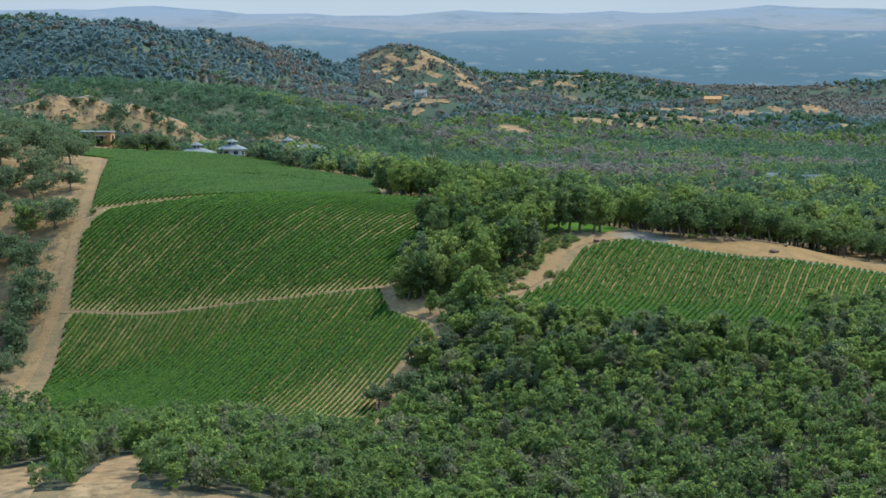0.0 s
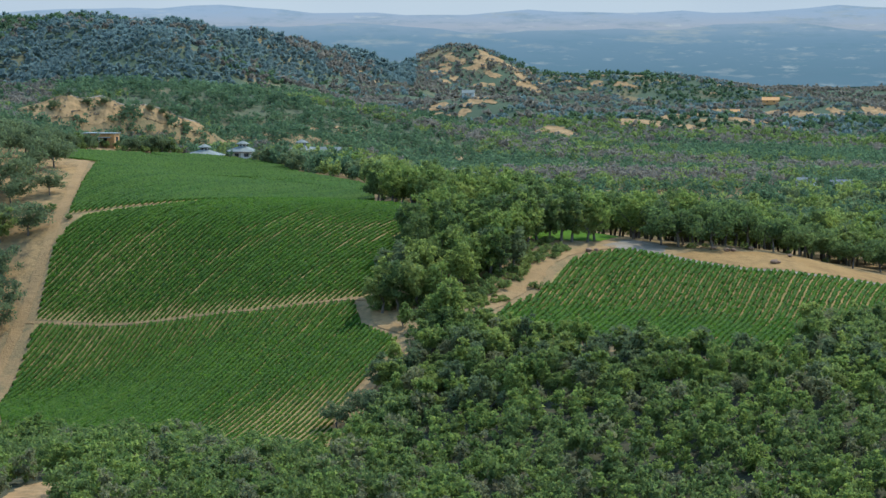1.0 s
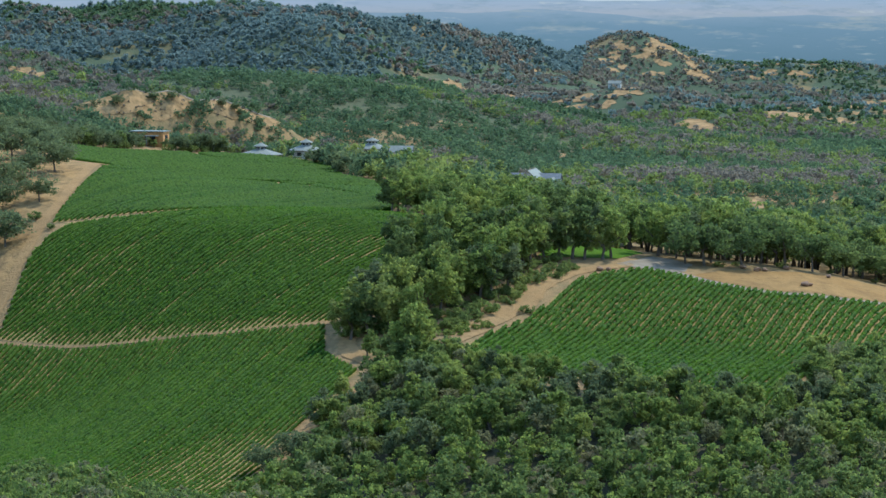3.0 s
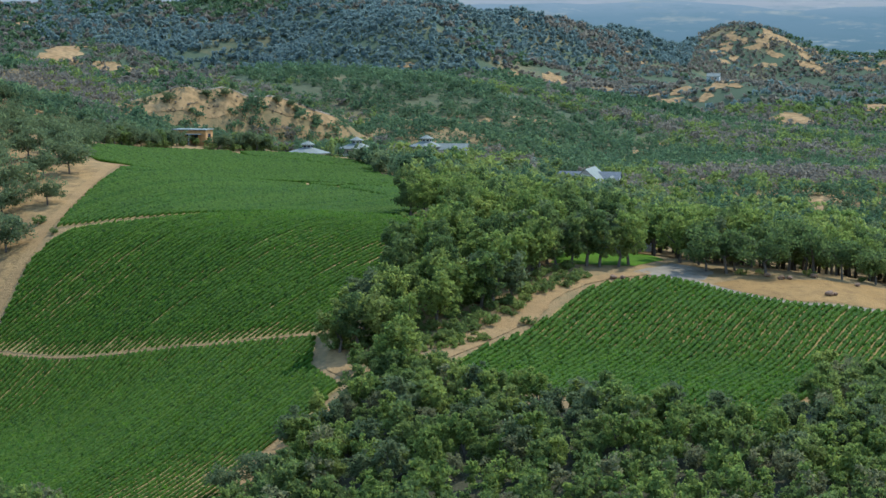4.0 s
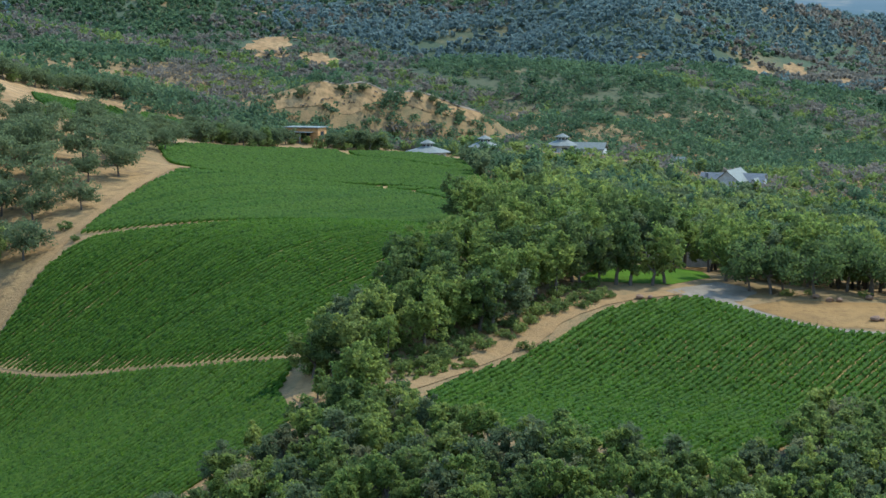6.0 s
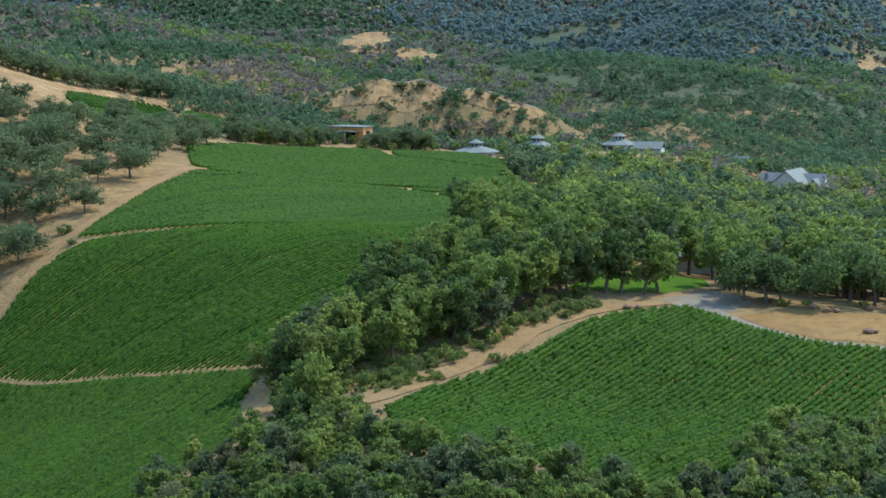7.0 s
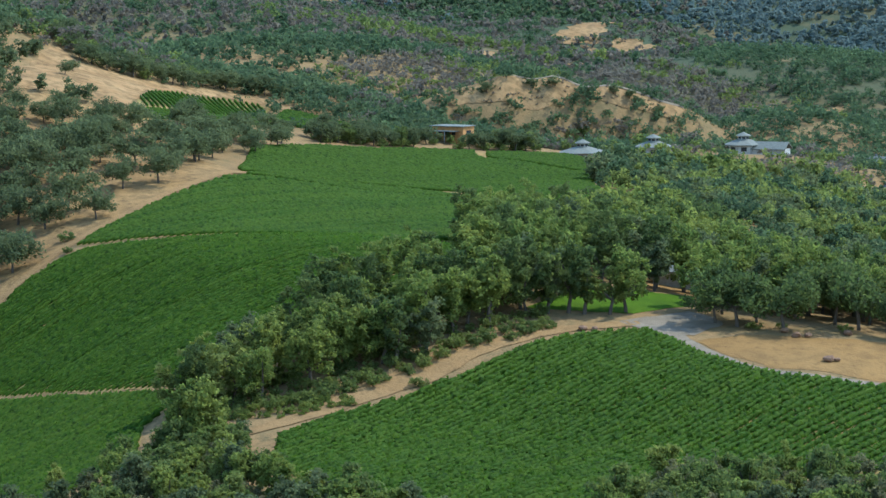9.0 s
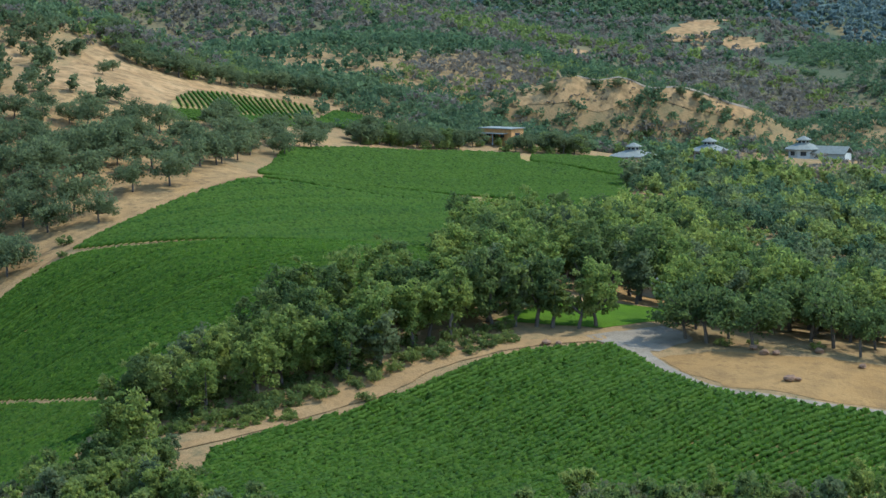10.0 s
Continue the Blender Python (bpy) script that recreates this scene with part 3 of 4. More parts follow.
def vine_rows(outline, way, group, gap=1.47, step=0.46, joined=False, weak=0.25, lush=1.0, rough=0.06):
    """Trellised rows within an outline, each a ragged hedge of leaves."""
    way = np.array(way) / np.hypot(*way)
    side = np.array((way[1], -way[0]))
    o = np.array(outline, float)
    lo, hi = (o @ side).min(), (o @ side).max()
    run = np.arange((o @ way).min(), (o @ way).max(), step)
    rng = np.random.default_rng(len(outline) * 7 + int(abs(lo)))
    pile, tally = [[], []], 0
    prof = [(dx * lush, dz * (0.4 + 0.6 * lush)) for dx, dz in ((-0.28, 0.12), (-0.39, 0.5), (-0.22, 0.88), (0.22, 0.92), (0.39, 0.5), (0.28, 0.12))]
    k = len(prof)
    for s in np.arange(lo + 0.9, hi - 0.6, gap):
        p = side[None, :] * (s + 0.05 * rng.standard_normal()) + way[None, :] * run[:, None]
        ok = inside(outline, p[:, 0], p[:, 1])
        for lane in LANES:
            ok &= np.hypot(p[:, None, 0] - lane[None, :, 0], p[:, None, 1] - lane[None, :, 1]).min(1) > 1.5
        for c in np.split(np.arange(len(run)), np.where(np.diff(ok.astype(int)) != 0)[0] + 1):
            if not ok[c[0]] or len(c) < 14:
                continue
            q = p[c]
            n = len(c)
            z = height(q[:, 0], q[:, 1])
            lump = np.clip(0.95 + 0.20 * rng.standard_normal(n), 0.5, 1.4)
            thin = sum(much * np.exp(-(((q[:, 0] - cx) ** 2 + (q[:, 1] - cy) ** 2) / r ** 2) ** 2) for cx, cy, r, much in SPARSE)
            edge = np.hypot(q[:, None, 0] - THIN_EDGE[None, :, 0], q[:, None, 1] - THIN_EDGE[None, :, 1]).min(1)
            thin = np.clip(thin + 0.65 * np.exp(-(edge / 2.6) ** 2), 0, 1)
            u = run[c]
            slow = np.sin(u / 7.3 + s * 1.9) + np.sin(u / 3.1 + s * 3.7) + np.sin(s * 0.21 + 1.3)
            thin = np.clip(thin + weak * np.clip(slow - 0.9, 0, 1.5), 0, 1)
            lump = lump * (1 - 0.52 * thin)
            tall = 1 - 0.5 * thin
            ends = np.ones(n)
            ends[[0, -1]] = 0.5
            ring = []
            for dx, dz in prof:
                off = dx * lump * ends + rough * rng.standard_normal(n)
                up = dz * tall * (0.8 + 0.2 * lump) * (0.6 + 0.4 * ends) + (0.11 * rng.standard_normal(n) + 0.22 * (rng.random(n) < 0.12)) * (dz > 0.6)
                ring.append(np.column_stack([q + side[None, :] * off[:, None], z + up]))
            a = (np.arange(n - 1)[:, None] * k + np.arange(k - 1)[None, :]).ravel()
            faces = np.stack([a, a + 1, a + k + 1, a + k], 1)
            verts = np.stack(ring, 1).reshape(-1, 3)
            if joined:
                pile[0].append(verts)
                pile[1].append(faces + tally)
                tally += len(verts)
            else:
                ob = new("vine_hedge", mesh_of("vine_hedge", verts, faces, VINE))
                tagged(ob, "leafy green trellised vine hedge on tilled soil", "vine", group)
                m = int(n * step * 14)
                at = np.sort(rng.uniform(0, n - 1.001, m))
                j, f = at.astype(int), (at % 1)[:, None]
                turn = rng.uniform(-0.15, 1.15, m) * math.pi
                mid = q[j] * (1 - f) + q[j + 1] * f + side[None, :] * (0.37 * lush * lump[j] * np.cos(turn) * rng.uniform(0.5, 1.2, m))[:, None]
                up = (0.42 + 0.58 * np.sin(turn) * rng.uniform(0.75, 1.15, m)) * tall[j] + z[j]
                spin, tilt = rng.standard_normal((m, 3)), rng.standard_normal((m, 3))
                spray = np.column_stack([mid, up])[:, None, :] + 0.16 * np.stack([spin, tilt, -(spin + tilt) * 0.6], 1) * (0.5 + 0.5 * lump[j])[:, None, None]
                leaf = new("leaves", mesh_of("leaves", spray.reshape(-1, 3), np.arange(m * 3).reshape(-1, 3), VINE))
                leaf.parent = ob
    if joined:
        ob = new("vineyard", mesh_of("vineyard", np.concatenate(pile[0]), np.concatenate(pile[1]), VINE))
        tagged(ob, "close green vine rows on the upper slope", "vineyard", group, kind="stuff")


vine_rows(LOWER, (0.30, 0.954), "vine rows of the lower block", lush=0.95)
MIDDLE_ROWS = MIDDLE[:10] + [(-56.8, 717.0), (-74.5, 711.2), (-95.2, 707.4), (-99.1, 691.2)]
vine_rows(MIDDLE_ROWS, (0.47, 0.883), "vine rows of the middle block", weak=0.34, lush=0.88)
vine_rows(UPPER, (0.30, 0.954), "vine rows of the upper block", joined=True)
vine_rows(CREST, (0.55, 0.835), "vine rows of the crest block", joined=True, weak=0.0)
vine_rows(RIGHT, (0.235, 0.972), "vine rows of the block by the gravel road", weak=0.06, lush=1.0, rough=0.2)
vine_rows(SLOPE, (0.6, 0.8), "vine rows of the slope", joined=True)
vine_rows(MEADOW, (0.6, 0.8), "vine rows of the slope", joined=True)
vine_rows(TERRACE, (-0.70, 0.71), "vine rows of the terrace", 1.9, 0.6, joined=True, weak=0.0, lush=0.8)


# ---- trees ----
def leaves(rng, centres, radii, count, size, flat=1.0):
    """Leaf clumps: count small three-cornered sprays over each of the balls given."""
    n = len(centres) * count
    d = rng.standard_normal((n, 3))
    d /= np.linalg.norm(d, axis=1)[:, None]
    d[:, 2] = np.abs(d[:, 2]) * np.where(rng.random(n) < 0.72, 1, -1)
    c = np.repeat(centres, count, 0) + d * np.repeat(radii, count, 0)[:, None] * rng.uniform(0.35, 1.25, (n, 1)) * (1, 1, flat)
    out = 0.7 * d + 0.7 * rng.standard_normal((n, 3))
    out /= np.linalg.norm(out, axis=1)[:, None]
    u = np.cross(out, rng.standard_normal((n, 3)))
    u /= np.linalg.norm(u, axis=1)[:, None]
    v = np.cross(out, u)
    s = size * rng.uniform(0.6, 1.4, (n, 1))
    verts = np.stack([c - u * s - v * s * 0.6, c + u * s - v * s * 0.6, c + v * s * 1.1], 1).reshape(-1, 3)
    return verts, np.arange(n * 3).reshape(-1, 3)


def crown_balls(rng, n, tall, wide, base):
    """Centres and radii of the clumps of an uneven, many-lobed crown."""
    lobes = rng.integers(4, 8)
    turn = rng.uniform(0, math.tau, lobes)
    reach = rng.uniform(0.12, 0.34, lobes) * wide
    peak = rng.uniform(0.62, 0.9, lobes) * tall
    peak[0], reach[0] = 0.86 * tall, 0.1 * wide
    pick = rng.integers(lobes, size=n)
    d = rng.standard_normal((n, 3))
    d /= np.linalg.norm(d, axis=1)[:, None]
    d *= rng.uniform(0.3, 1.0, (n, 1)) ** 0.6
    mid = (peak[pick] + base) / 2
    c = np.stack([np.cos(turn[pick]) * reach[pick] + d[:, 0] * wide * 0.24, np.sin(turn[pick]) * reach[pick] + d[:, 1] * wide * 0.24,
                  mid + d[:, 2] * (peak[pick] - base) * 0.5], 1)
    return c, rng.uniform(0.55, 1.0, n) * min(0.19, 0.19 * (22 / n) ** 0.42) * wide


def tube(bm, a, b, ra, rb, sides=6):
    a, b = Vector(a), Vector(b)
    m = (b - a).to_track_quat("Z", "Y").to_matrix()
    rings = []
    for p, r in ((a, ra), (b, rb)):
        rings.append([bm.verts.new(p + m @ Vector((r * math.cos(k * math.tau / sides), r * math.sin(k * math.tau / sides), 0))) for k in range(sides)])
    for k in range(sides):
        bm.faces.new((rings[0][k], rings[0][(k + 1) % sides], rings[1][(k + 1) % sides], rings[1][k]))


def make_tree(seed, tall, wide, base, mat, balls, count, size, label, name="tree"):
    """A tree: a forked trunk with limbs, and a crown of leaf clumps."""
    rng = np.random.default_rng(seed)
    root = new(name)
    c, r = crown_balls(rng, balls, tall, wide, base)
    crown = new("crown", mesh_of("crown", *leaves(rng, c, r, count, size, 0.8), mat))
    crown.parent = root
    bm = bmesh.new()
    lean = rng.uniform(-0.06, 0.06, 2) * tall
    fork = Vector((lean[0], lean[1], base * 0.9 + 0.06 * tall))
    tube(bm, (0, 0, -1.5), fork * 0.5, 0.032 * tall, 0.024 * tall, 7)
    tube(bm, fork * 0.5, fork, 0.024 * tall, 0.02 * tall, 7)
    for k in range(5):
        t = c[(k * 3) % len(c)]
        tube(bm, fork, (t[0], t[1], t[2]), 0.014 * tall, 0.005 * tall, 5)
    part("trunk", bm, BARK, root)
    return tagged(root, label, "tree")


def scatter(rng, outline, gap, keep=None):
    """Places within an outline, no two closer than gap."""
    o = np.array(outline)
    lo, hi = o.min(0), o.max(0)
    nx, ny = int((hi[0] - lo[0]) / gap) + 1, int((hi[1] - lo[1]) / gap) + 1
    gx, gy = np.meshgrid(np.arange(nx), np.arange(ny))
    p = np.stack([gx.ravel() + 0.5 * (gy.ravel() % 2), gy.ravel()], 1) * gap + lo + rng.uniform(-0.38, 0.38, (nx * ny, 2)) * gap
    p = p[inside(outline, p[:, 0], p[:, 1])]
    return p[keep(p[:, 0], p[:, 1])] if keep else p


def plant(models, places, rng, group, low=0.8, high=1.2):
    for (x, y), z in zip(places, height(places[:, 0], places[:, 1])):
        s = rng.uniform(low, high)
        m = pose(x, y, z, 0, 0, rng.uniform(0.0, 276.5)) @ Matrix.Diagonal((s, s, s * rng.uniform(0.9, 1.12), 1))
        ob = copy_thing(models[rng.integers(len(models))], m)
        ob["group"] = group


def wood(name, places, rng, sizes, balls, count, leaf, mat, label, slim=0.8, skew=1.0):
    """Many trees as one mass of leaf clumps with short trunks below."""
    z = height(places[:, 0], places[:, 1])
    models = []
    for k in range(6):
        tall = 1.0
        c, r = crown_balls(rng, balls, tall, slim * rng.uniform(0.94, 1.3), 0.12)
        models.append(leaves(rng, c, r, count, leaf, 0.8)[0])
    pick, verts = rng.integers(6, size=len(places)), []
    for k in range(6):
        w = np.where(pick == k)[0]
        turn, s = rng.uniform(0, math.tau, len(w)), sizes[0] + (sizes[1] - sizes[0]) * rng.random(len(w)) ** skew
        m = models[k]
        x = m[None, :, 0] * np.cos(turn)[:, None] - m[None, :, 1] * np.sin(turn)[:, None]
        y = m[None, :, 0] * np.sin(turn)[:, None] + m[None, :, 1] * np.cos(turn)[:, None]
        v = np.stack([x, y, np.broadcast_to(m[None, :, 2], x.shape)], 2) * s[:, None, None] + np.column_stack([places[w], z[w] - 0.4])[:, None, :]
        verts.append(v.reshape(-1, 3))
    verts = np.concatenate(verts)
    ob = new(name, mesh_of(name, verts, np.arange(len(verts)).reshape(-1, 3), mat))
    return tagged(ob, label, "woods", kind="stuff")


def patchy(scale, cut, shift=0.0):
    """Keeps places where a slow wave pattern is over the cut."""
    def keep(x, y):
        v = np.sin(x / scale + 1.7 * np.sin(y / scale * 0.8 + shift)) + np.sin(y / scale * 1.1 + 1.4 * np.sin(x / scale * 0.9 + 2 + shift))
        return v > cut
    return keep


def open_ground(x, y):
    """Leaves bare slopes, clearings and the camera's sightlines to the houses free of trees."""
    bare = np.zeros(np.shape(x), bool)
    for outline in BARE:
        bare |= inside(outline, x, y)
    for px, py, wide, deep in PATCHES:
        bare |= np.hypot((x - px) / wide, (y - py) / deep) < 0.72
    for px, py, r in YARDS:
        bare |= np.hypot(x - px, (y - py) * 0.8) < r
    # lanes from each house towards three camera places, so its roof shows
    for hx, hy, drop, wide in HOLLOWS:
        for ex, ey in ((0.0, 0.0), (123.0, 150.0), (260.0, 285.0)):
            far = math.hypot(ex - hx, ey - hy)
            ax, ay = (ex - hx) / far, (ey - hy) / far
            along, aside = (x - hx) * ax + (y - hy) * ay, np.abs((x - hx) * ay - (y - hy) * ax)
            bare |= (along > -6) & (along < 48) & (aside < 0.55 * wide)
    return ~bare


rng = np.random.default_rng(5)
oaks = [make_tree(k, 7.8, 10.4, 1.7, OLIVE, 46, 50, 0.21, "grey-green spreading oak on dry ground", "oak_tree") for k in range(5)]
dark_oaks = [make_tree(90 + k, 8.2, 9.6, 1.9, DEEP, 46, 46, 0.21, "deep green spreading oak beside the straw field", "oak_tree") for k in range(3)]
mixed = [make_tree(50 + k, 7.6, 6.4, 0.8, (OAK, OLIVE, OAK, OAK, OLIVE)[k], 46, 46, 0.21, "dark green broad tree in the near woods", "woodland_tree") for k in range(5)]
fresh = [make_tree(10 + k, 7.8, 5.4, 0.7, BRIGHT, 42, 46, 0.20, "fresh yellow-green leafy tree in the near woods", "leafy_tree") for k in range(5)]
greys = [make_tree(20 + k, 6.4, 5.2, 0.6, GREY, 40, 34, 0.16, "grey half-bare tree in the near woods", "grey_tree") for k in range(3)]
talls = [make_tree(30 + k, 12.0, 8.6, 1.9, (BRIGHT, OAK, BRIGHT, OLIVE, BRIGHT, DEEP)[k], 60, 46, 0.24, "tall green tree in the belt beside the vineyards", "tall_tree") for k in range(6)]
shrubs = [make_tree(70 + k, 2.4, 3.6, 0.0, OAK, 18, 30, 0.16, "dark green rounded shrub on dry ground", "shrub") for k in range(2)]
bushes = [make_tree(80 + k, 1.6, 3.0, 0.0, BRIGHT, 14, 28, 0.14, "low bright green bush beside the track", "bush") for k in range(2)]

# near woods: the trees of the edges singly, the rest joined by kind
front = scatter(rng, WOOD_FRONT, 4.5, lambda x, y: ~inside(CLEARING, x, y) & ~inside(CLEARING_SMALL, x, y))
deep = (front[:, 1] < 520) | (front[:, 0] < -40) | (front[:, 0] > 118)
near, rest = front[~deep], front[deep]
order = np.argsort(-near[:, 1])
near, rest = near[order[:290]], np.concatenate([rest, near[order[290:]]])
plant(mixed + fresh + mixed + fresh + greys, near, rng, "trees of the near woods", 0.75, 1.3)
lot = rng.random(len(rest))
warm = patchy(9, -0.6)(rest[:, 0], rest[:, 1])
kind = np.where(lot < 0.13, 2, np.where(warm & (lot < 0.7), 1, 0))
for k, (mat, label) in enumerate(((OAK, "dark green woods on the near slope"), (BRIGHT, "yellow-green trees filling the near woods"), (GREY, "grey half-bare trees filling the near woods"))):
    wood("near_woods", rest[kind == k], rng, (5.5, 9.5), 22, 22, 0.036, mat, label, 0.62)

# the belt between the vineyards, oaks on the dry slope, single trees and shrubs
belt = scatter(rng, BELT, 6.2, lambda x, y: open_ground(x, y))
belt = belt[np.argsort(belt[:, 1])]
plant(talls, belt[:230], rng, "trees of the belt", 0.95, 1.3)
wood("belt_woods", belt[230::2], rng, (8.0, 12.0), 24, 18, 0.042, BRIGHT, "tall yellow-green trees behind the belt")
wood("belt_woods", belt[231::2], rng, (8.0, 12.0), 24, 18, 0.042, DEEP, "tall dark green trees behind the belt")
savanna = scatter(rng, [(-124, 690), (-124, 722), (-128, 745), (-150, 826), (-158, 850), (-166, 824), (-176, 820), (-200, 800), (-240, 790), (-240, 690), (-160, 600), (-125, 585), (-118, 592), (-118, 640)], 9.6, patchy(9, -1.4))
order = np.argsort(np.hypot(savanna[:, 0] + 100, savanna[:, 1] - 730))
some = savanna[order[:120]]
plant(oaks, some[some[:, 1] < 772], rng, "oaks on the dry slope", 1.15, 1.65)
plant(oaks, some[some[:, 1] >= 772], rng, "oaks on the upper dry slope", 0.8, 1.2)
roadside = np.array([(-107.5, 731.6), (-117.1, 725.1), (-119, 736.4), (-116.6, 755.4), (-112.3, 764.3), (-128.1, 777.7), (-139.5, 767.7), (-142.6, 810.5), (-128.2, 804.4), (-137.6, 825.9), (-115.1, 707.2), (-134.2, 740.3), (-147.2, 786), (-119, 781), (-124, 792),
                     (-107.2, 633.1), (-110.5, 652), (-108.1, 662.7), (-110.8, 676.9), (-107.4, 699.7), (-114.6, 698.1), (-117, 684.1), (-110, 643), (-109, 617), (-113, 605)])
plant(oaks, roadside[:15], rng, "oaks beside the dirt road", 1.1, 1.5)
plant(oaks + mixed, roadside[15:], rng, "dark oaks beside the lower dirt road", 1.1, 1.6)
high = scatter(rng, [(-192, 800), (-172, 826), (-180, 828), (-192, 818), (-208, 832), (-214, 850), (-226, 872), (-250, 880), (-262, 840), (-215, 795)], 8.0)
wood("oak_woods", np.concatenate([savanna[order[150:]], high]), rng, (5.5, 8.8), 20, 18, 0.048, OLIVE, "grey-green oaks over the dry upper slope")
brow = smooth_line([(-240, 902), (-229, 890), (-215, 882), (-209, 890), (-207, 912), (-203, 930), (-192, 948)], 4.2)
plant(oaks, brow + rng.uniform(-1.6, 1.6, brow.shape), rng, "oaks above the sandy slope", 0.65, 1.05)
plant(oaks, np.array([(-222, 862), (-205, 858), (-199, 846)]), rng, "oaks about the sandy slope", 0.5, 0.7)
plant(oaks, np.array([(20, 680), (-14, 545), (-9, 548)]), rng, "single oaks", 0.85, 1.1)
plant(talls, np.array([(40.8, 686.6), (36.8, 684), (31, 680.5), (34, 683), (6, 596), (7.5, 598), (43, 690), (28, 678), (24, 686), (46, 722), (35, 722), (40, 725), (31, 726), (45, 729), (37, 717)]), rng, "trees by the lawn", 1.0, 1.3)
plant(shrubs, np.array([(-8.7, 622.4), (-9.5, 620.5), (22.8, 593.7), (24.5, 594.5), (27, 637), (-98, 707), (-104.5, 716), (45, 583), (60, 577)]), rng, "shrubs beside the tracks", 0.8, 1.4)
plant(dark_oaks, np.array([(60.5, 691), (65, 690.5), (73.8, 691), (66.5, 696.2), (69.8, 708), (90.5, 699.5), (78, 706), (89.1, 710), (98, 706), (106, 712), (113, 713), (122, 722), (58, 700), (84, 703), (130, 727), (101, 719), (137, 733)]), rng, "oaks beside the straw field", 1.1, 1.8)
plant(shrubs, np.array([(68, 690), (72, 694), (83, 698), (95, 704), (106, 712)]), rng, "shrubs under the oaks", 0.6, 1.1)
hedge = smooth_line([(-144, 893), (-138, 910), (-131, 928), (-118, 938), (-108, 949), (-104, 953)], 4.2)
hedge = np.concatenate([hedge, hedge + (-4.5, 5.0)])
hedge = hedge[(hedge[:, 0] < -128) | (hedge[:, 0] > -119)]
plant(oaks + mixed, hedge + rng.uniform(-1.5, 1.5, hedge.shape), rng, "trees behind the upper vines", 0.7, 1.05)
plant(shrubs, hedge + rng.uniform(-2.0, 2.0, hedge.shape), rng, "shrubs behind the upper vines", 0.9, 1.5)
plant(oaks, np.array([(-152, 866), (-149, 872), (-147, 878), (-141, 868), (-150, 884), (-155, 918), (-70, 935), (-66, 925), (-148, 850), (-150, 858)]), rng, "oaks beside the upper vines", 0.6, 0.95)

plant(mixed + fresh, np.array([(1, 602), (-3, 605), (5, 598), (8, 596), (12, 596), (17, 594)]), rng, "trees at the junction", 0.7, 1.05)
plant(shrubs, scatter(rng, [(-10, 618), (4, 616), (16, 624), (24, 640), (29, 656), (36, 672), (32, 680), (20, 664), (6, 640), (-6, 628)], 3.4), rng, "shrubs under the belt", 0.6, 1.3)
plant(bushes, scatter(rng, [(0, 611), (12, 614), (21, 626), (18, 630), (6, 621)], 2.3), rng, "low bushes under the belt", 0.6, 1.1)
plant(mixed, np.array([(-134, 941), (-130, 942), (-126.5, 943), (-123, 944.5), (-119.5, 946), (-137, 940), (-128, 946)]), rng, "low trees before the barn", 0.42, 0.58)
plant(oaks, np.array([(-150, 840), (-140, 836), (-146, 830), (-155, 838), (-135, 828), (-131, 817), (-137, 846), (-131, 838), (-128, 806), (-143, 850), (-136, 858), (-157, 846), (-125, 800)]), rng, "oaks at the top of the dirt road", 0.8, 1.1)
plant(shrubs, scatter(rng, [(-100, 958), (-60, 945), (-40, 960), (-50, 1000), (-80, 985)], 5.0), rng, "shrubs before the lantern houses", 0.3, 0.5)
plant(shrubs, scatter(rng, [(-172, 1014), (-150, 1014), (-130, 1032), (-108, 1060), (-112, 1068), (-132, 1056), (-146, 1036), (-158, 1024)], 3.8), rng, "brush below the sandy hilltop", 0.5, 1.3)
for outline in (HILLTOP, HILLTOP_SMALL):
    wood("hill_brush", scatter(rng, outline, 2.0, patchy(3.2, 0.0)), rng, (0.7, 1.7), 6, 9, 0.13, BRUSH, "dry brown brush on the sandy hilltop", 1.4)
    wood("hill_scrub", scatter(rng, outline, 2.6, patchy(4.1, 0.9, 2.0)), rng, (1.2, 2.6), 7, 10, 0.11, WOODS, "green scrub on the sandy hilltop", 1.3)
plant(oaks, np.array([(-152.5, 1054), (-146, 1058), (-129, 1073.5), (-125, 1076.5), (-137.5, 1066.5), (-122, 1077), (-116, 1082), (-163, 1041), (-139, 1061)]), rng, "oaks on the sandy hilltop", 0.4, 0.65)

# woods behind the vineyards and over the hills
GROVE = [(-66, 925), (-52, 885), (-28, 862), (-20, 845), (0, 833), (46, 776), (154, 780), (185, 800), (225, 960), (140, 985), (60, 975), (-20, 990), (-48, 960)]
BACK = [(-160, 905), (-128, 940), (-112, 965), (-104, 985), (-90, 962), (-66, 945), (-48, 960), (-20, 990), (60, 975), (140, 985), (225, 960), (290, 1230), (330, 1536), (-192, 1536), (-253, 1150), (-253, 870)]


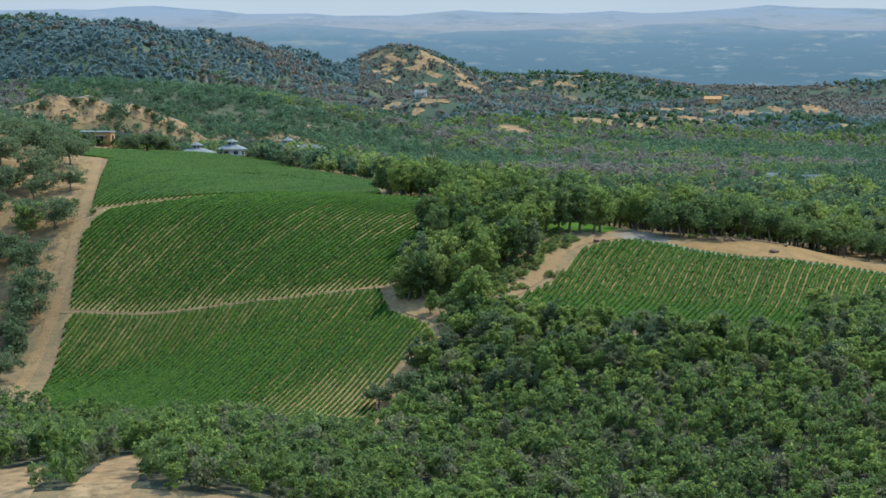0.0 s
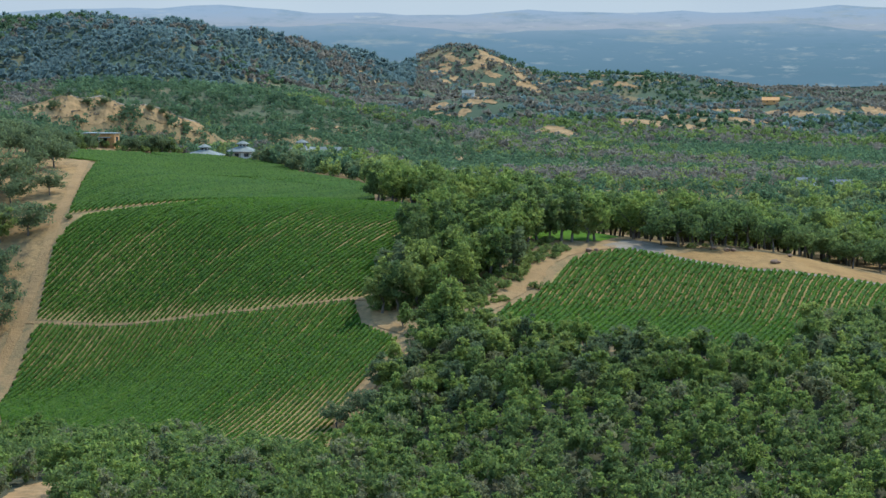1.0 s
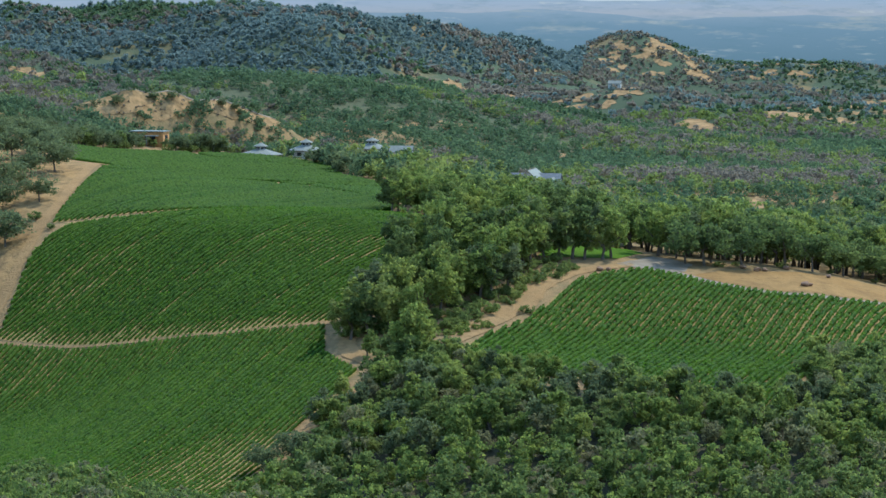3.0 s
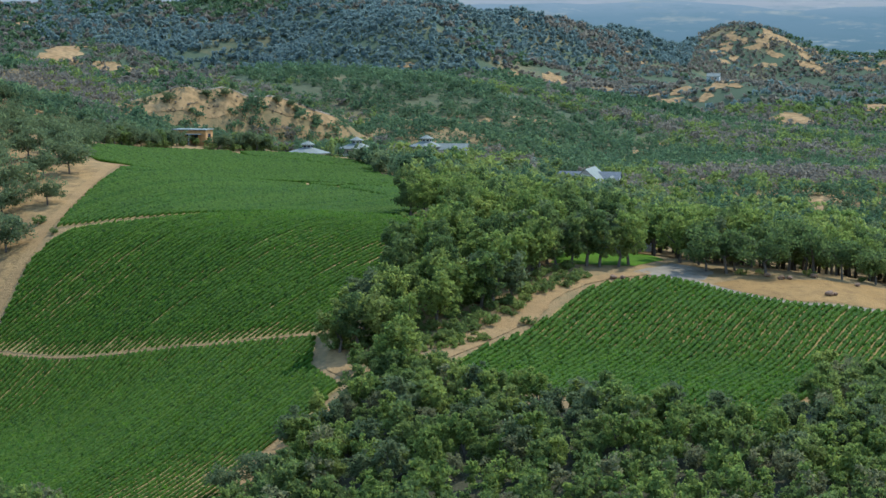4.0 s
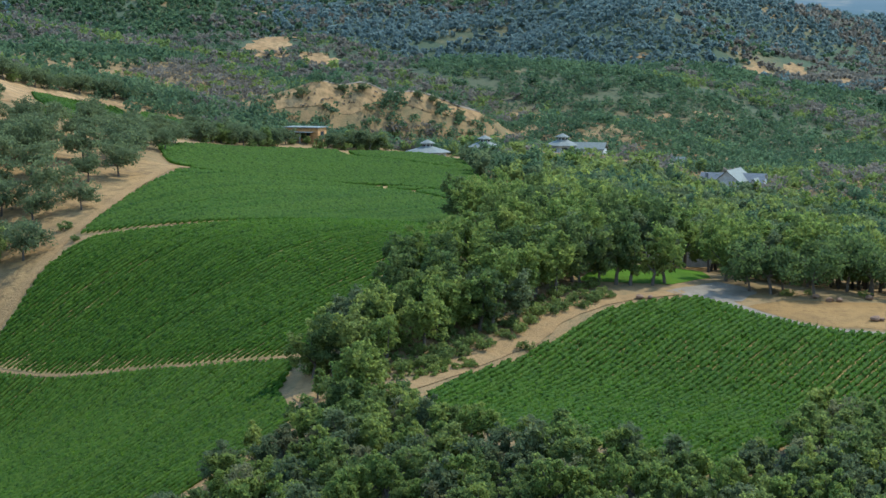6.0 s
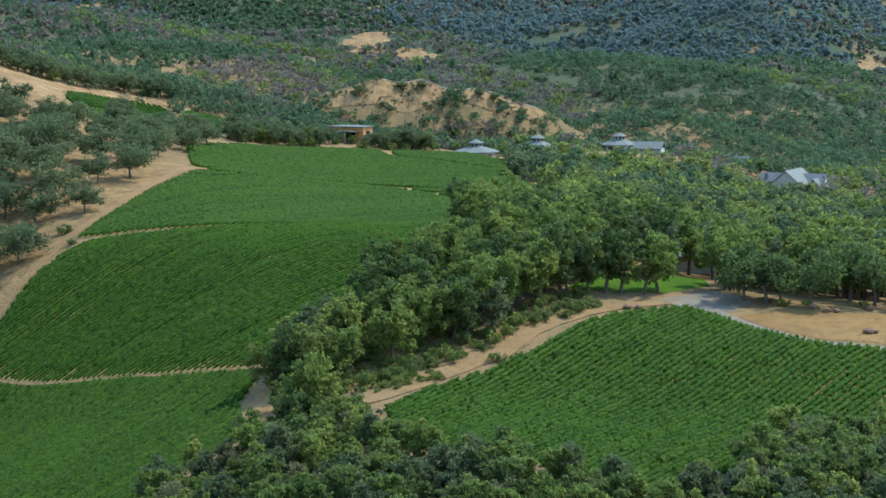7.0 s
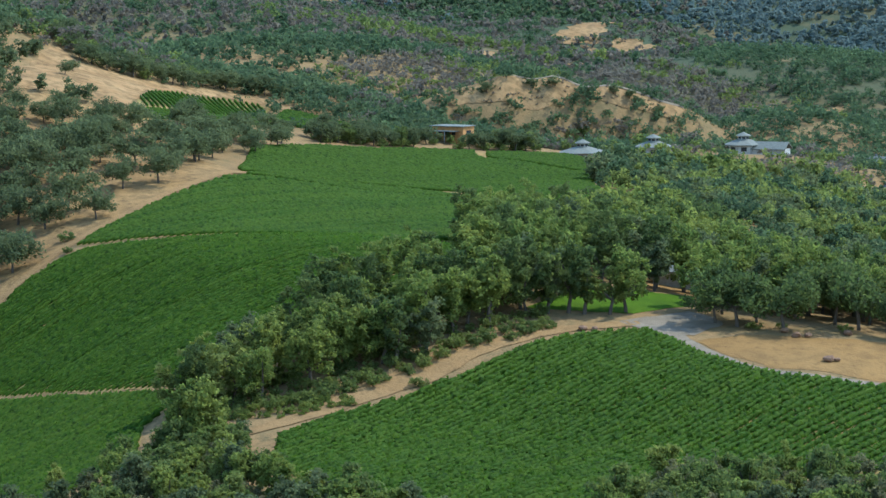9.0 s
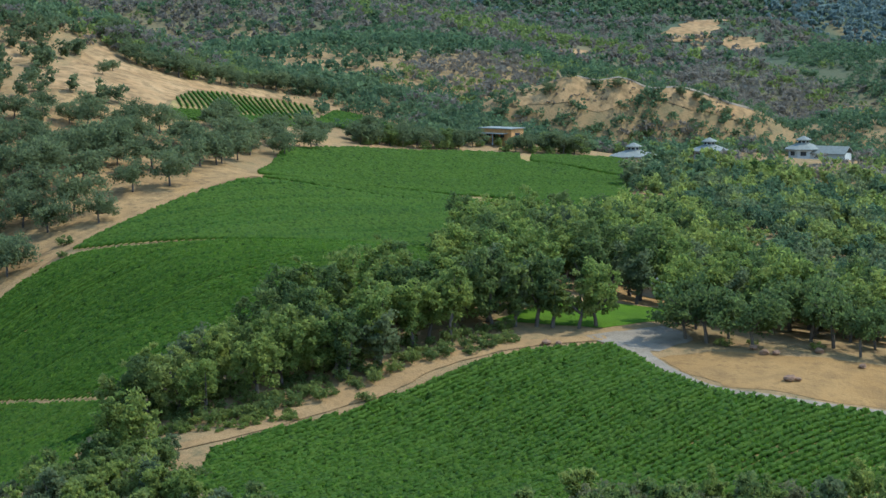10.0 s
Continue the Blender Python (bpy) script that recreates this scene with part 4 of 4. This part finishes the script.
def cover(outline, gap, scale, cut, sizes, detail, leaf, kinds, slim=1.25, small=-1.7):
    """Woods over a stretch of land; each kind keeps to patches of its own."""
    places = scatter(rng, outline, gap, lambda x, y: open_ground(x, y) & patchy(scale, cut)(x, y) & patchy(scale * 0.31, small, 1.0)(x, y))
    x, y = places[:, 0], places[:, 1]
    lot = 0.5 + 0.25 * np.sin(x / (scale * 2.3) + 1.6 * np.sin(y / (scale * 2.9))) + 0.16 * np.sin(y / (scale * 1.2) + x / (scale * 1.7)) + rng.uniform(-0.2, 0.2, len(places))
    lot = np.argsort(np.argsort(lot)) / max(1, len(places))
    done = 0.0
    for share, name, mat, label in kinds:
        wood(name, places[(lot >= done) & (lot < done + share)], rng, sizes, *detail, leaf, mat, label, slim, 1.3)
        done += share


grove = scatter(rng, GROVE, 5.8, lambda x, y: open_ground(x, y) & patchy(22, -1.7)(x, y))
lot = rng.random(len(grove)) + 0.5 * patchy(15, 0.0)(grove[:, 0], grove[:, 1])
for low, top, mat, label in ((-1, 0.25, BRIGHT, "tall fresh green trees filling the low ground"), (0.25, 0.7, OAK, "tall green trees filling the low ground"), (0.7, 1.1, WOODS, "dark green trees filling the low ground"), (1.1, 2, OLIVE, "grey-green oaks filling the low ground")):
    wood("grove", grove[(lot > low) & (lot <= top)], rng, (6.0, 11.0), 20, 20, 0.046, mat, label)
cover(BACK, 5.0, 24, -1.85, (2.6, 7.5), (9, 11), 0.078, ((0.66, "back_woods", WOODS, "green oak woods with tan clearings"), (0.16, "back_woods", OAK, "yellow-green trees among the oaks"), (0.18, "back_woods", BRUSH, "brown brush among the oaks")))
cover([(-186, 1010), (-165, 960), (-148, 930), (-128, 948), (-104, 985), (-72, 1020), (-58, 1040), (-84, 1072), (-97, 1080), (-108, 1080), (-121, 1070), (-131, 1063), (-140, 1048), (-155, 1038), (-178, 1026)], 2.7, 9, -1.9, (2.4, 5.2), (9, 10), 0.085, ((0.8, "slope_woods", WOODS, "green trees below the sandy hilltop"), (0.2, "slope_woods", BRUSH, "brown brush below the sandy hilltop")))
cover([(-275, 800), (-245, 845), (-238, 900), (-214, 892), (-211, 915), (-200, 945), (-160, 948), (-152, 932), (-165, 1005), (-256, 1000), (-310, 900)], 4.8, 14, -1.8, (3.0, 7.5), (10, 12), 0.075, ((0.7, "slope_woods", WOODS, "green oaks over the slope above the vines"), (0.3, "slope_woods", BRUSH, "brown brush over the slope above the vines")))
HILL_COVER = [(-480, 1000), (-256, 850), (-256, 1150), (-195, 1536), (280, 1536), (330, 1800), (-720, 1800), (-700, 1350)]
cover(HILL_COVER, 5.8, 46, -1.98, (2.8, 7.5), (6, 8), 0.12, ((0.56, "hill_woods", WOODS, "dark oak woods over the hills"), (0.34, "hill_woods", BRUSH, "brown brush over the dry hills"), (0.10, "hill_woods", OAK, "fresh green trees over the hills")))
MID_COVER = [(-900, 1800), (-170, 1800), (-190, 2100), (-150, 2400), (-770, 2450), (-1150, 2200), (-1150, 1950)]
cover(MID_COVER, 7.0, 52, -1.99, (4.0, 8.5), (5, 7), 0.2, ((0.58, "hill_woods", HAZY_WOODS, "blue-green woods over the farther hills"), (0.18, "hill_woods", BRUSH, "brown brush over the farther hills"), (0.24, "hill_woods", WOODS, "dark oak woods over the farther hills")))
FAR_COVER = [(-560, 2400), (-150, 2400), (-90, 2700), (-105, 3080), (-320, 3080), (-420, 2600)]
cover(FAR_COVER, 7.0, 60, -1.99, (4.0, 9.5), (5, 7), 0.2, ((0.86, "ridge_woods", HAZY_WOODS, "blue-green woods on the distant ridge"), (0.14, "ridge_woods", BRUSH, "brown brush on the distant ridge")))
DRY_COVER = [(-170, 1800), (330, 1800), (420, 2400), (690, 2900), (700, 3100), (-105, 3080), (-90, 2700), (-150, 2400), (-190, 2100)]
cover(DRY_COVER, 7.4, 40, -1.9, (3.0, 7.0), (5, 7), 0.2, ((0.50, "dry_woods", BRUSH, "brown brush over the dry ridges"), (0.22, "dry_woods", HAZY_WOODS, "blue-green trees over the dry ridges"), (0.28, "dry_woods", WOODS, "dark oaks over the dry ridges")), small=-1.2)
for model in oaks + mixed + fresh + greys + talls + shrubs + bushes:
    for o in (*model.children, model):
        bpy.data.objects.remove(o)


# ---- far backdrop ----
def backdrop():
    n, radius = 160, 4600
    angle = np.radians(np.linspace(-75, 35, n))
    u = np.linspace(0, 40, n)
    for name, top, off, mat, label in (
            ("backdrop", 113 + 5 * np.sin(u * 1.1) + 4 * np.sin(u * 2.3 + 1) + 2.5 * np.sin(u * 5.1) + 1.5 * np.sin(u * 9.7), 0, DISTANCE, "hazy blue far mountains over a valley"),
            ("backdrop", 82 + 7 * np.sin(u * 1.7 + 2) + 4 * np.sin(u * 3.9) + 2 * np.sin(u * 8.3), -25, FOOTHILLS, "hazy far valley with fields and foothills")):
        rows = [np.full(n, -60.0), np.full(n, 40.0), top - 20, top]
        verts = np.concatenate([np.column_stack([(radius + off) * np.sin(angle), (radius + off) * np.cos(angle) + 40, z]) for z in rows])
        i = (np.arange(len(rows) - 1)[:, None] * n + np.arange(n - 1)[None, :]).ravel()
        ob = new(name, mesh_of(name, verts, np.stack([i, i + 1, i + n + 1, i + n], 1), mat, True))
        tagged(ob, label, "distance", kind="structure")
    verts = np.concatenate([np.column_stack([(radius + 30) * np.sin(angle), (radius + 30) * np.cos(angle) + 40, np.full(n, z)]) for z in (60.0, 320.0)])
    ob = new("backdrop", mesh_of("backdrop", verts, np.stack([i[:n - 1], i[:n - 1] + 1, i[:n - 1] + n + 1, i[:n - 1] + n], 1), HAZE, True))
    tagged(ob, "glowing backdrop sheet in pale hazy sky colour over the mountains", "sky", kind="structure")


backdrop()


# ---- buildings and small things ----
def box(bm, x0, x1, y0, y1, z0, z1):
    v = [bm.verts.new((x, y, z)) for z in (z0, z1) for x, y in ((x0, y0), (x1, y0), (x1, y1), (x0, y1))]
    for f in ((3, 2, 1, 0), (4, 5, 6, 7), (0, 1, 5, 4), (1, 2, 6, 5), (2, 3, 7, 6), (3, 0, 4, 7)):
        bm.faces.new([v[i] for i in f])


def boxed(name, dims, mat, parent, label=""):
    bm = bmesh.new()
    box(bm, *dims)
    return part(name, bm, mat, parent, label)


def hip(bm, n, r, z0, z1, top, thick=0.25, turn=0.0):
    """A many-sided hipped roof shell with a flat top and thick eaves."""
    rings = []
    for rad, z in ((r, z0 - thick), (r, z0), (top, z1)):
        rings.append([bm.verts.new((rad * math.cos(turn + k * math.tau / n), rad * math.sin(turn + k * math.tau / n), z)) for k in range(n)])
    for a, b in zip(rings, rings[1:]):
        for k in range(n):
            bm.faces.new((a[k], a[(k + 1) % n], b[(k + 1) % n], b[k]))
    bm.faces.new(rings[-1])
    bm.faces.new(rings[0][::-1])


def gable(bm, half, length, z0, z1, over=0.5, thick=0.25):
    """A gable roof of two thick slopes, its ridge along y from 0 to length."""
    for side in (-1, 1):
        pts = [(0, z1), (side * (half + over), z0 - over * (z1 - z0) / half)]
        low = [bm.verts.new((x, y, z)) for y in (-over, length + over) for x, z in pts]
        high = [bm.verts.new((v.co.x, v.co.y, v.co.z + thick)) for v in low]
        a, b, c, d = (0, 1, 3, 2) if side > 0 else (1, 0, 2, 3)
        bm.faces.new([high[i] for i in (a, b, c, d)])
        bm.faces.new([low[i] for i in (d, c, b, a)])
        for i, j in ((a, b), (b, c), (c, d), (d, a)):
            bm.faces.new((low[i], low[j], high[j], high[i]))


def gable_wall(bm, half, length, z0, z1, z2):
    """Walls of a gabled house: box with pointed ends."""
    prof = [(-half, z0), (half, z0), (half, z1), (0, z2), (-half, z1)]
    a = [bm.verts.new((x, 0, z)) for x, z in prof]
    b = [bm.verts.new((x, length, z)) for x, z in prof]
    bm.faces.new(a)
    bm.faces.new(b[::-1])
    for i in range(5):
        bm.faces.new((a[i], b[i], b[(i + 1) % 5], a[(i + 1) % 5]))


def pavilion(x, y, top, radius, label, wing=0.0):
    """A low many-sided house with a wide hipped roof and a windowed lantern on top."""
    root = new("pavilion")
    root.matrix_world = pose(x, y, top - 7.4)
    bm = bmesh.new()
    hip(bm, 8, radius * 0.8, 3.2, 3.25, radius * 0.78, 7.0)
    part("wall", bm, WALL, root)
    for k in range(8):
        a = k * math.tau / 8 + math.tau / 16
        bm = bmesh.new()
        box(bm, -0.9, 0.9, -0.06, 0.06, 1.4, 2.7)
        w = part("window", bm, DARK, root)
        d = radius * 0.8 * math.cos(math.tau / 16) + 0.03
        w.matrix_local = pose(d * math.cos(a), d * math.sin(a), 0, 0, 0, math.degrees(a) + 90)
    bm = bmesh.new()
    hip(bm, 8, radius, 3.45, 5.1, 2.0)
    part("roof", bm, ROOF, root)
    bm = bmesh.new()
    hip(bm, 8, 1.8, 6.1, 6.1, 1.75, 1.2)
    lantern = part("lantern", bm, WALL, root, "white lantern with windows")
    for k in range(8):
        a = k * math.tau / 8 + math.tau / 16
        bm = bmesh.new()
        box(bm, -0.5, 0.5, -0.04, 0.04, 5.25, 5.9)
        w = part("pane", bm, DARK, lantern)
        w.matrix_local = pose(1.7 * math.cos(a), 1.7 * math.sin(a), 0, 0, 0, math.degrees(a) + 90)
    bm = bmesh.new()
    hip(bm, 8, 2.6, 6.25, 7.4, 0.1, 0.15)
    part("lantern_roof", bm, ROOF, root)
    if wing:
        boxed("wing_wall", (1, wing, -2.6, 2.6, -6, 2.3), WALL, root)
        bm = bmesh.new()
        gable(bm, 3.0, wing, 2.3, 4.2)
        bmesh.ops.rotate(bm, verts=bm.verts[:], matrix=Matrix.Rotation(radians(-90), 3, "Z"))
        part("wing_roof", bm, ROOF, root)
    return tagged(root, label, "house", "lantern houses behind the vineyard")


pavilion(-94.1, 969.4, 40.9, 7.8, "low white house with wide pale hipped roof and lantern")
pavilion(-83.2, 999.6, 40.8, 6.4, "smaller white house with pale hipped roof and lantern")
pavilion(-62.7, 1025.4, 40.2, 6.4, "white house with lantern and a long roofed wing", 15.0)


def barn(x, y, turn):
    root = new("barn")
    root.matrix_world = pose(x, y, float(height(x, y)[0]) + 1.2, 0, 0, turn)
    boxed("wall", (-5.8, 5.8, -3, 3, -3, 3.4), OCHRE, root)
    boxed("roof", (-6.5, 6.3, -3.8, 3.4, 3.5, 3.75), ROOF, root, "pale flat metal roof")
    boxed("roof", (-6.7, 4.6, -6.2, -3.2, 2.1, 2.3), ROOF, root, "pale lean-to roof")
    for k in range(3):
        boxed("window", (-3.6 + k * 2.6, -2.2 + k * 2.6, -3.06, -2.95, 0.9, 2.1), DARK, root)
    boxed("door", (5.74, 5.86, -1.2, 1.2, -0.4, 2.3), DARK, root)
    for k in range(3):
        boxed("post", (-5.2 + k * 3.0, -5.0 + k * 3.0, -6.1, -5.9, -3, 2.1), WALL, root)
    return tagged(root, "ochre barn with pale flat metal roofs", "barn")


barn(-129.5, 951.0, -8)


def big_house(x, y, turn):
    """A house with a dark shingled main roof and two gabled wings under pale metal."""
    root = new("house")
    root.matrix_world = pose(x, y, float(height(x, y)[0]) - 0.3, 0, 0, turn)
    bm = bmesh.new()
    gable_wall(bm, 5, 22, -1, 3.2, 6.8)
    bmesh.ops.rotate(bm, verts=bm.verts[:], matrix=Matrix.Rotation(radians(-90), 3, "Z"))
    bmesh.ops.translate(bm, verts=bm.verts[:], vec=(-11, 4, 0))
    part("wall", bm, WALL, root)
    bm = bmesh.new()
    gable(bm, 5, 22, 3.2, 6.8)
    bmesh.ops.rotate(bm, verts=bm.verts[:], matrix=Matrix.Rotation(radians(-90), 3, "Z"))
    bmesh.ops.translate(bm, verts=bm.verts[:], vec=(-11, 4, 0))
    part("roof", bm, SLATE, root, "dark grey shingled roof")
    for off, half, front, top in ((1.0, 6.6, -7.5, 8.4), (9.0, 2.2, -3.0, 5.6)):
        bm = bmesh.new()
        gable_wall(bm, half, 8 - front, -1, 2.9, top)
        bmesh.ops.translate(bm, verts=bm.verts[:], vec=(off, front, 0))
        wing = part("wing", bm, WALL, root)
        bm = bmesh.new()
        gable(bm, half, 8 - front, 2.9, top, 0.8)
        bmesh.ops.translate(bm, verts=bm.verts[:], vec=(off, front, 0))
        part("wing_roof", bm, ROOF, root, "pale grey metal roof")
        boxed("glass_front", (off - half * 0.66, off + half * 0.66, front - 0.08, front + 0.02, 0.2, 3.0), DARK, wing, "dark glazed gable front")
    boxed("chimney", (-9.2, -8.2, 1.2, 2.2, 2.0, 7.0), SLATE, root)
    for k in range(3):
        boxed("window", (-9.2 + k * 1.5, -8.2 + k * 1.5, -0.06, 0.05, 0.8, 2.2), DARK, root)
    return tagged(root, "white gabled house with pale metal and dark shingle roofs", "house")


big_house(-4.0, 1024, -6)


def cottage(x, y, turn, long, half, wall, roof, label, rise=0.0, group=""):
    root = new("cottage")
    root.matrix_world = pose(x, y, float(height(x, y)[0]) + rise, 0, 0, turn)
    bm = bmesh.new()
    gable_wall(bm, half, long, -1.5, 2.6, 2.6 + half * 0.6)
    part("wall", bm, wall, root)
    bm = bmesh.new()
    gable(bm, half, long, 2.6, 2.6 + half * 0.6)
    part("roof", bm, roof, root)
    for side in (-1, 1):
        for k in range(2):
            c = long * (0.3 + 0.4 * k)
            boxed("window", (side * half - 0.06, side * half + 0.06, c - 0.6, c + 0.6, 0.8, 1.9), DARK, root)
    boxed("door", (-0.5, 0.5, -0.06, 0.05, -0.2, 1.9), DARK, root)
    boxed("chimney", (half * 0.3, half * 0.3 + 0.6, long * 0.7, long * 0.7 + 0.6, 2.8, 2.6 + half * 0.6 + 0.9), SLATE, root)
    return tagged(root, label, "house", group)


cottage(139.5, 1032, 70, 7, 2.6, WALL, ROOF, "small white farmhouse with pale roof among trees")
cottage(152, 1020, 80, 8, 2.8, WALL, SLATE, "small white farmhouse with grey roof among trees")
cottage(-12.5, 1949, 85, 9, 3.2, WALL, ROOF, "pale house on a bare hilltop", 0.6)
cottage(256, 2338, 85, 15, 4.0, OCHRE, OCHRE, "long ochre house on a bare ridge")
cottage(215, 2272, 80, 8, 3.0, OCHRE, OCHRE, "small ochre house on a bare ridge")
cottage(-250, 1640, 60, 10, 3.4, WALL, ROOF, "pale house on a wooded hill")
cottage(30, 733, -68, 14, 3.0, WALL, ROOF, "pale low house behind the lawn trees")
cottage(-30, 1075, 75, 8, 3.0, WALL, ROOF, "pale roofed shed among the oaks")


def boulder(x, y, size, seed):
    bm = bmesh.new()
    bmesh.ops.create_icosphere(bm, subdivisions=2, radius=size)
    r = np.random.default_rng(seed)
    shift = Vector(r.uniform(0, 50, 3))
    for v in bm.verts:
        v.co *= 1 + 0.5 * noise.noise(v.co / size * 1.3 + shift)
        v.co.z *= 0.62
    ob = part("boulder", bm, STONE)
    ob.matrix_world = pose(x, y, float(height(x, y)[0]) + 0.3 + size * 0.15, 0, 0, r.uniform(0, 360))
    return tagged(ob, "dark brown boulder lying on straw", "boulder", "boulders")


for k, (x, y, size) in enumerate(((88.1, 674.3, 1.0), (89.3, 675, 0.6), (77.2, 688.1, 0.9), (79, 689, 0.7), (84.2, 696, 0.9), (41, 674.5, 0.8), (43, 675.5, 0.6), (74, 690.5, 0.8), (94, 692, 0.7))):
    boulder(x, y, size, k)
